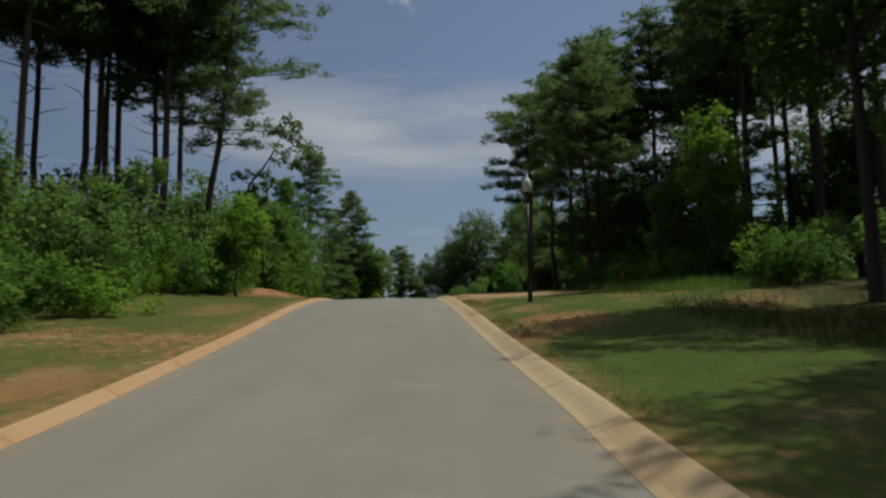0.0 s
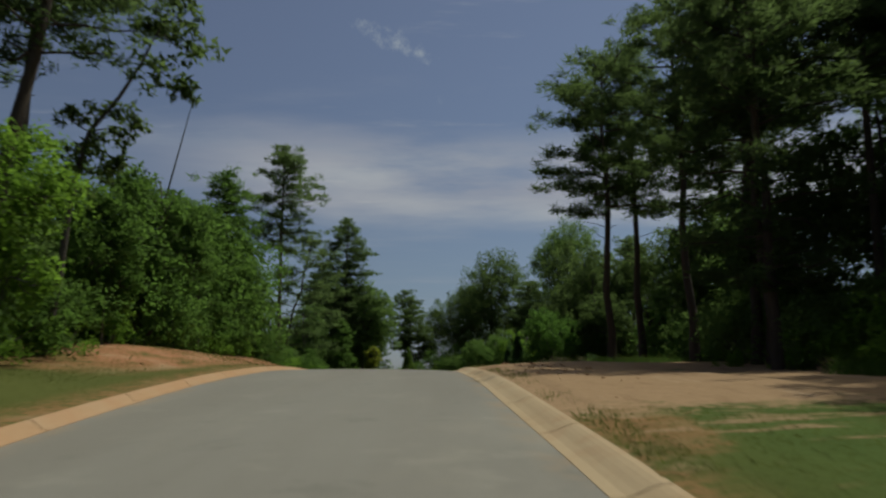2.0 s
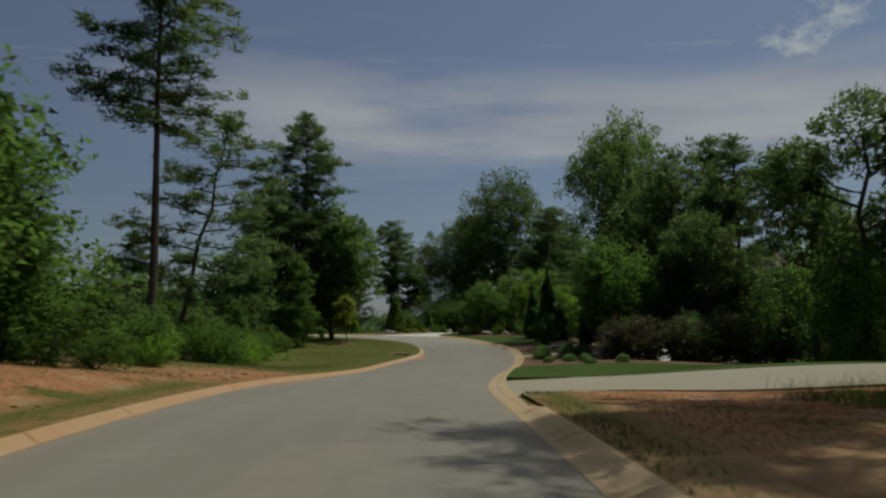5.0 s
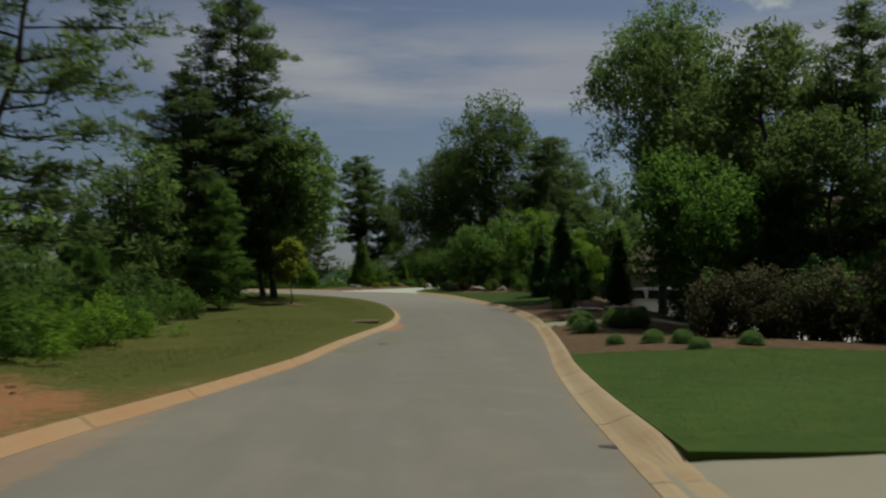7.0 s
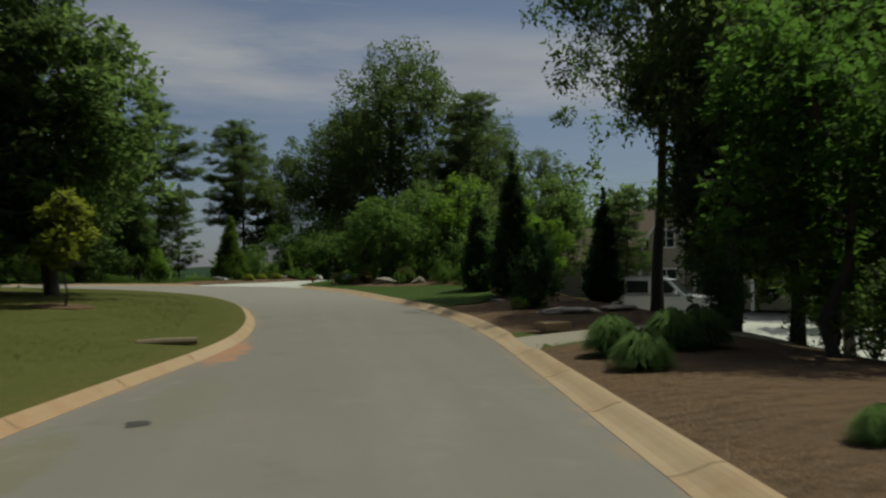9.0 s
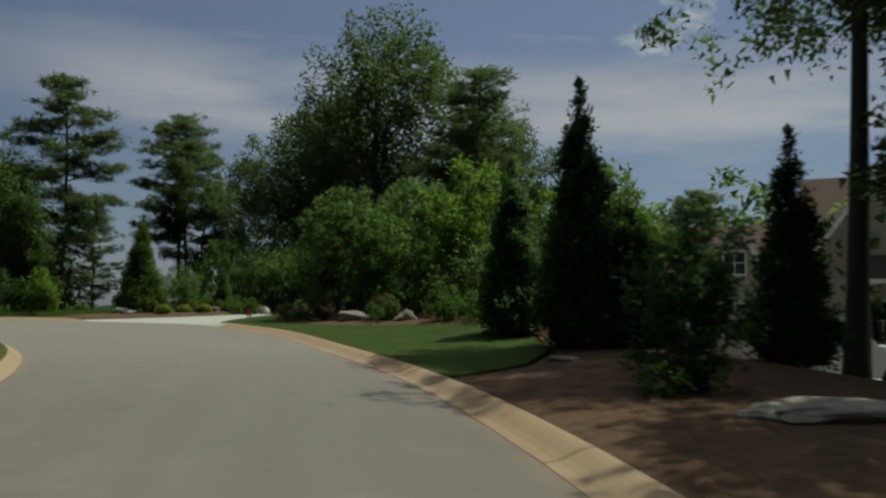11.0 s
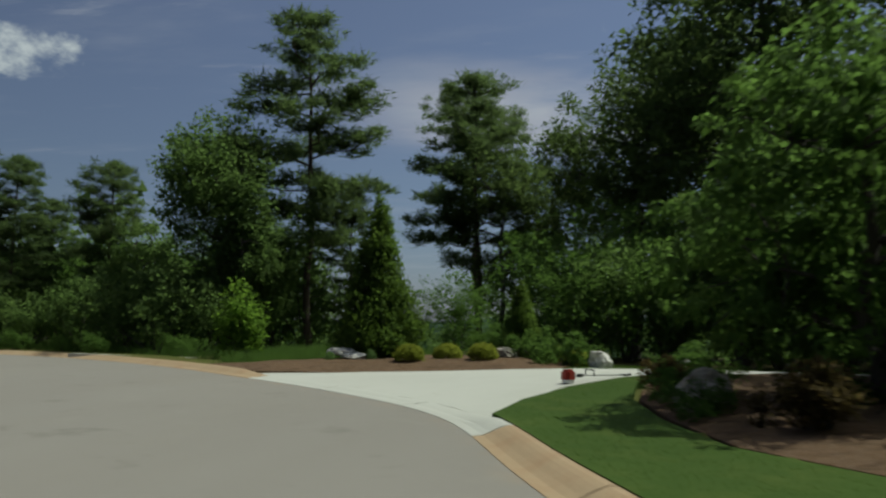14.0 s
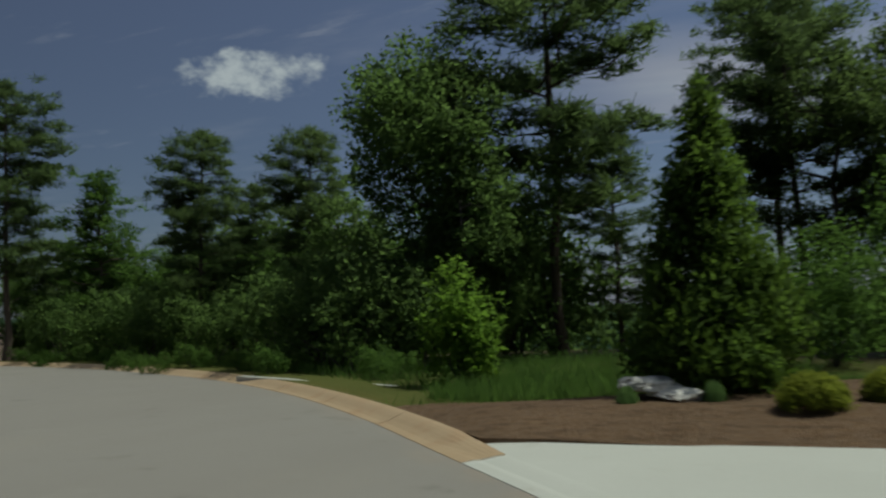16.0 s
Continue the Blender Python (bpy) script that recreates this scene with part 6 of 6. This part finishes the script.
def house_window(root, x, z, w, h, y):
    win = new("window")
    win.parent = root
    for x0, x1, z0, z1 in ((x - w / 2 - 0.1, x + w / 2 + 0.1, z - 0.12, z), (x - w / 2 - 0.1, x + w / 2 + 0.1, z + h, z + h + 0.14),
                           (x - w / 2 - 0.1, x - w / 2, z, z + h), (x + w / 2, x + w / 2 + 0.1, z, z + h), (x - 0.03, x + 0.03, z, z + h), (x - w / 2, x + w / 2, z + h * 0.5, z + h * 0.5 + 0.05)):
        part("frame", box(bmesh.new(), x0, x1, y - 0.08, y - 0.002, z0, z1), M_TRIM, win)
    part("pane", box(bmesh.new(), x - w / 2, x + w / 2, y - 0.03, y - 0.004, z, z + h), M_PANE, win)


def big_house(x, y, turn):
    root = tagged(new("house"), "cream two-storey house with steep gables and white trim", "house")
    root.matrix_basis = pose(x, y, ground_z(x, y) - 0.5, 0, 0, turn)
    gabled(root, "low", -8.5, 0.2, 3.5, 11, 3.6, 6.2, False)
    gabled(root, "wing", 0, 7.4, 2, 10, 4.7, 7.6, False)
    gabled(root, "gable", 1.9, 4.5, 1.0, 6, 5.2, 7.5, True)
    gabled(root, "main", 7.4, 22, 2.4, 11, 6.4, 10.4, False)
    gabled(root, "front", 7.3, 15.1, 0, 8, 5.6, 10.9, True)
    bm = bmesh.new()
    q = [(x, y, z) for x in (8.9, 15.7) for y, z in ((-1.75, 4.0), (0.05, 5.3), (0.05, 5.5), (-1.78, 4.16))]
    v = [bm.verts.new(p) for p in q]
    for f in ((0, 1, 2, 3), (4, 5, 6, 7), (0, 1, 5, 4), (1, 2, 6, 5), (2, 3, 7, 6), (3, 0, 4, 7)):
        bm.faces.new([v[i] for i in f])
    bmesh.ops.recalc_face_normals(bm, faces=bm.faces[:])
    part("porch_roof", bm, M_ROOF, root)
    part("fascia", box(bmesh.new(), 8.9, 15.7, -1.78, -1.70, 3.9, 4.14), M_TRIM, root, "white porch fascia")
    for px in (9.2, 12.2, 15.3):
        part("porch_post", box(bmesh.new(), px - 0.12, px + 0.12, -1.6, -1.36, 0, 3.95), M_TRIM, root)
    for px in (0.6, 1.3, 5.2):
        part("column", lathe(bmesh.new(), [(0.16, 0), (0.13, 0.2), (0.12, 3.0), (0.16, 3.2)], 12, pose(px, 0.7, 0)), M_TRIM, root)
    for wx, wz, w, h, wy in ((11.9, 6.1, 1.9, 2.6, 0), (10.4, 1.0, 1.5, 2.0, 0), (13.2, 1.0, 1.5, 2.0, 0), (3.2, 4.6, 1.1, 1.2, 1.0), (3.2, 1.2, 1.5, 1.7, 1.0), (6.1, 1.6, 1.2, 1.6, 2.0), (18.0, 3.6, 1.4, 1.8, 2.4), (-3.0, 1.2, 1.3, 1.5, 3.5), (-6.2, 1.2, 1.3, 1.5, 3.5)):
        house_window(root, wx, wz, w, h, wy)
    part("chimney", box(bmesh.new(), 15.5, 16.7, 6.0, 7.0, 8.0, 12.2, 0.03), M_BRICK, root)
    return root


big_house(21.5, 131.0, -32)


def far_house(x, y, turn):
    root = tagged(new("house"), "low grey-roofed house far behind the pines", "house")
    root.matrix_basis = pose(x, y, ground_z(x, y) - 0.2, 0, 0, turn)
    gabled(root, "main", 0, 14, 0, 8, 2.9, 5.0, False)
    for wx in (2.5, 6.0, 10.5):
        house_window(root, wx, 1.0, 1.3, 1.3, 0)
    return root


far_house(-59.7, 136.5, 57)

M_PAINT = plain("white_car_paint", (0.66, 0.67, 0.68), 0.22, 0.0, 0.04, 2.0, 0.6, 0.0)
M_TYRE = plain("tyre_rubber", (0.02, 0.02, 0.02), 0.85)
M_RIM = plain("alloy_rim", (0.5, 0.5, 0.52), 0.3, 0.9)
M_LIGHT = plain("lamp_lens", (0.75, 0.76, 0.78), 0.1, 0.0, 0.05, 3.0, 0.6, 0.0)


def make_suv():
    root = tagged(new("suv"), "white parked sport utility vehicle with roof rails", "car", "parked cars")
    body = part("body", extruded([(-2.5, 0.42), (2.42, 0.40), (2.5, 0.62), (2.44, 0.95), (1.3, 1.12), (-2.45, 1.14), (-2.52, 0.7)], -0.95, 0.95, 0.06), M_PAINT, root)
    part("cabin", extruded([(-2.42, 1.12), (1.22, 1.12), (0.55, 1.78), (-0.2, 1.86), (-2.2, 1.84)], -0.86, 0.86, 0.05), M_PAINT, root)
    for s in (-1, 1):
        for x0, x1, lean in ((-2.2, -1.35, 0.12), (-1.22, -0.3, 0.0), (-0.18, 0.95, 0.5)):
            y = s * 0.855
            q = [(x0, 1.2), (x1, 1.2), (x1 - lean, 1.7), (x0 + 0.05, 1.72)]
            part("side_window", extruded(q, min(y, y + s * 0.02), max(y, y + s * 0.02)), M_PANE, root)
        part("roof_rail", box(bmesh.new(), -2.0, 0.2, s * 0.70 - 0.025, s * 0.70 + 0.025, 1.87, 1.93, 0.01), M_RIM, root)
        part("headlight", box(bmesh.new(), 2.36, 2.50, s * 0.68 - 0.2, s * 0.68 + 0.2, 0.74, 0.92, 0.02), M_LIGHT, root)
        part("mirror", box(bmesh.new(), 0.75, 0.9, s * 0.98 - 0.1, s * 0.98 + 0.1, 1.15, 1.32, 0.03), M_PAINT, root)
        for wx in (-1.55, 1.6):
            wheel = part("wheel", lathe(bmesh.new(), [(0.22, -0.12), (0.36, -0.12), (0.39, -0.07), (0.39, 0.07), (0.36, 0.12), (0.22, 0.12)], 24, pose(wx, s * 0.86, 0.39, 90)), M_TYRE, root, "black tyre")
            part("rim", lathe(bmesh.new(), [(0.05, -0.125), (0.23, -0.125), (0.23, 0.125), (0.05, 0.125)], 20, pose(wx, s * 0.86, 0.39, 90)), M_RIM, wheel, "alloy rim")
    part("windscreen", extruded([(1.16, 1.16), (1.19, 1.17), (0.60, 1.76), (0.57, 1.75)], -0.74, 0.74), M_PANE, root)
    part("grille", box(bmesh.new(), 2.44, 2.52, -0.42, 0.42, 0.66, 0.88, 0.01), M_BLACK, root)
    return root


suv = make_suv()
suv.matrix_basis = pose(13.2, 106.2, ground_z(13.2, 106.2) + 0.05, 0, 0, -38)
# this copy fills in for an unidentified white shape before the house
copy_thing(suv, pose(22.6, 125.5, ground_z(22.6, 125.5) + 0.02, 0, 0, -30))
copy_thing(suv, pose(-28.0, 113.6, ground_z(-28.0, 113.6) + 0.02, 0, 0, 30))

M_RED = plain("red_plastic", (0.26, 0.03, 0.022), 0.4, 0.0, 0.2, 8.0)
M_CHROME = plain("bare_metal_tube", (0.5, 0.5, 0.5), 0.3, 0.8)


def string_trimmer(x, y, turn):
    root = tagged(new("string_trimmer"), "red and black string trimmer lying on the white driveway", "string trimmer")
    root.matrix_basis = pose(x, y, ground_z(x, y) + 0.01, 0, 0, turn)
    engine = part("engine", box(bmesh.new(), -0.13, 0.13, -0.11, 0.11, 0.02, 0.27, 0.05), M_RED, root, "red engine cover")
    part("tank", box(bmesh.new(), -0.11, 0.11, -0.10, 0.10, 0.0, 0.10, 0.03), M_LIGHT, engine, "pale fuel tank")
    V, F = [], []
    tube(V, F, [(0.12, 0, 0.14), (0.9, 0, 0.12), (1.75, 0, 0.10)], [0.016, 0.014, 0.014], 8)
    mesh_ob("shaft", V, F, M_CHROME, root)
    part("grip", box(bmesh.new(), 0.22, 0.42, -0.03, 0.03, 0.10, 0.17, 0.02), M_BLACK, root)
    V, F = [], []
    tube(V, F, [(0.60, -0.12, 0.12), (0.60, -0.10, 0.24), (0.60, 0.10, 0.24), (0.60, 0.12, 0.12)], [0.014] * 4, 6)
    mesh_ob("loop_handle", V, F, M_BLACK, root)
    part("guard", box(bmesh.new(), 1.55, 1.72, -0.13, 0.13, 0.05, 0.12, 0.02), M_BLACK, root)
    part("head", lathe(bmesh.new(), [(0.03, 0.13), (0.055, 0.10), (0.055, 0.04), (0.03, 0.02)], 14, pose(1.78, 0, 0)), M_BLACK, root)
    return root


string_trimmer(-1.35, 119.4, 51.5).scale = (0.86, 0.8, 0.8)

# tar patches and stains on the asphalt
M_TAR = plain("tar_patch", (0.055, 0.052, 0.048), 0.8, 0.0, 0.3, 10.0)


def tar_patch(x, y, w, h, turn, seed):
    rng = np.random.default_rng(seed)
    bm = bmesh.new()
    c, s = math.cos(radians(turn)), math.sin(radians(turn))
    vs = []
    for k in range(14):
        t = 2 * math.pi * k / 14
        r = 0.7 + 0.45 * rng.random()
        u, v = w * r * math.cos(t), h * r * math.sin(t)
        px, py = x + u * c - v * s, y + u * s + v * c
        vs.append(bm.verts.new((px, py, on_road(px, py) + 0.006)))
    bm.faces.new(vs)
    me = bpy.data.meshes.new("tar_patch")
    bm.to_mesh(me)
    bm.free()
    me.materials.append(M_TAR)
    tagged(new("tar_patch", me), "small dark tar patch on the asphalt", "tar patch", "road patches", "structure")


def on_road(x, y):
    r, l = -side_of(np.array([x]), np.array([y]), R_LINE)[0], side_of(np.array([x]), np.array([y]), L_LINE)[0]
    q = l / (l + r)
    return float(road_z(y)) + 0.05 * (1 - (2 * q - 1) ** 2)


for k, (x, y, w, h, turn) in enumerate([(1.47, 102.76, 0.16, 0.05, 20), (-1.09, 109.2, 0.10, 0.05, 0), (-0.75, 110.6, 0.07, 0.04, 30), (-1.3, 111.6, 0.09, 0.04, 10), (-0.6, 66.5, 0.2, 0.10, 0), (-3.4, 82.8, 0.14, 0.22, 10), (-0.1, 107.6, 0.12, 0.03, 10)]):
    tar_patch(x, y, w, h, turn, k)

# ---- grass ----
def grass_field(name, pick, n, tall, mat, label, seed, box_):
    rng = np.random.default_rng(seed)
    x = box_[0] + (box_[1] - box_[0]) * rng.random(n)
    y = box_[2] + (box_[3] - box_[2]) * rng.random(n)
    d, right = off_road(x, y)
    keep = pick(x, y, d)
    x, y, d, right = x[keep], y[keep], d[keep], right[keep]
    z = land(x, y, d, right)
    m = len(x)
    az = rng.random(m) * 6.283
    h = tall * (0.5 + 0.9 * rng.random(m))
    w = 0.004 + 0.006 * rng.random(m)
    p = np.column_stack([x, y, z])
    s = np.column_stack([np.cos(az), np.sin(az), np.zeros(m)]) * w[:, None]
    t = p + np.column_stack([rng.normal(size=m) * 0.4 * h, rng.normal(size=m) * 0.4 * h, h])
    return tagged(quads_ob(name, np.stack([p - s, p + s, t], 1), mat, None, False), label, "grass", kind="stuff")


PATCH = np.random.default_rng(3).random((512, 512))


def clumpy(x, y, k=0.0):
    """Uneven growth: value noise at two sizes against a chance."""
    v = np.zeros(x.shape)
    for size, w in ((2.3, 0.6), (0.6, 0.4)):
        u, t = (x + 300) / size, (y + 300) / size
        i, j = np.floor(u).astype(int), np.floor(t).astype(int)
        f, g = u - i, t - j
        P = lambda a, b: PATCH[a % 512, b % 512]
        v += w * ((P(i, j) * (1 - f) + P(i + 1, j) * f) * (1 - g) + (P(i, j + 1) * (1 - f) + P(i + 1, j + 1) * f) * g)
    return v + 0.35 * (np.random.default_rng(8).random(x.shape) - 0.5) > k


bare_lot = lambda x, y: (y > 30) & (y < 51) & (x > -1)
paved = lambda x, y: inside(DRIVE_A, x, y) | inside(COURT, x, y) | inside(WALK_A, x, y) | inside(DRIVE_B, x, y)
beds = lambda x, y: inside(BED_A, x, y) | inside(BED_B, x, y) | inside(BED_C, x, y)
lawns = lambda x, y: inside(LAWN_A, x, y) | inside(LAWN_B, x, y) | inside(LAWN_C, x, y)
grass_field("verge_grass", lambda x, y, d: (d > 0.5) & (d < 6.5) & ~bare_lot(x, y) & ~paved(x, y) & ~beds(x, y) & ~lawns(x, y) & clumpy(x, y, 0.38), 420000, 0.03, M_BLADE, "short dry olive verge grass", 5, (-13, 11, 3, 112))
grass_field("lawn_grass", lambda x, y, d: (d > 0.5) & lawns(x, y) & ~paved(x, y), 420000, 0.022, M_LAWN_BLADE, "short dense green lawn grass", 6, (-3, 12, 66, 127))
grass_field("tall_weeds", lambda x, y, d: (d > 4.6) & (d < 9.5) & ~bare_lot(x, y) & ~paved(x, y) & ~beds(x, y) & ~lawns(x, y) & clumpy(x, y, 0.42) & (y < 62), 130000, 0.32, M_BLADE, "tall weeds along the thicket", 7, (-16, 14, 6, 64))
grass_field("bank_weeds", lambda x, y, d: (d > 1.4) & (d < 8) & ~paved(x, y) & ~beds(x, y) & ~lawns(x, y), 60000, 0.28, M_BUSH, "green weeds along the kerb", 8, (-40, -8.5, 121, 142))
grass_field("back_weeds", lambda x, y, d: (d > 1.2) & ~paved(x, y) & ~beds(x, y) & ~lawns(x, y), 12000, 0.26, M_BUSH, "green weeds behind the mulch bed", 13, (-10.6, -5.5, 125.2, 129.0))
grass_field("edge_weeds", lambda x, y, d: (d > 5.0) & (d < 9.0) & clumpy(x, y, 0.4), 26000, 0.34, M_BUSH, "tall green weeds at the edge of the woods", 10, (6.5, 12.5, 22, 36))
grass_field("lot_weeds", lambda x, y, d: (d > 3.6 + 0.25 * (57 - y)) & ~paved(x, y) & clumpy(x, y, 0.45), 24000, 0.22, M_BUSH, "green weeds along the back of the bare lot", 11, (4.0, 15.0, 49.5, 57.5))
grass_field("bed_weeds", lambda x, y, d: inside(BED_C, x, y) & (y > 124.7 + 0.06 * (x + 10)) & clumpy(x, y, 0.46), 26000, 0.16, M_BUSH, "low weeds at the back of the mulch bed", 9, (-11, -1.3, 124.6, 128.5))

grass_field("kerb_tufts", lambda x, y, d: (d > 0.46) & (d < 0.95) & (x > -2) & ~paved(x, y) & clumpy(x, y, 0.60), 60000, 0.07, M_BLADE, "sparse dry tufts along the back of the kerb", 12, (-1.5, 3.5, 8, 59))

# kerbs last: many sections
build_kerb("kerb_right", R_LINE, 1, [(56.5, 65.9), (89.2, 91.4), (116.0, 122.2)], "clay-stained rolled concrete kerb along the road")
build_kerb("kerb_left", L_LINE, -1, [], "clay-stained rolled concrete kerb along the road")
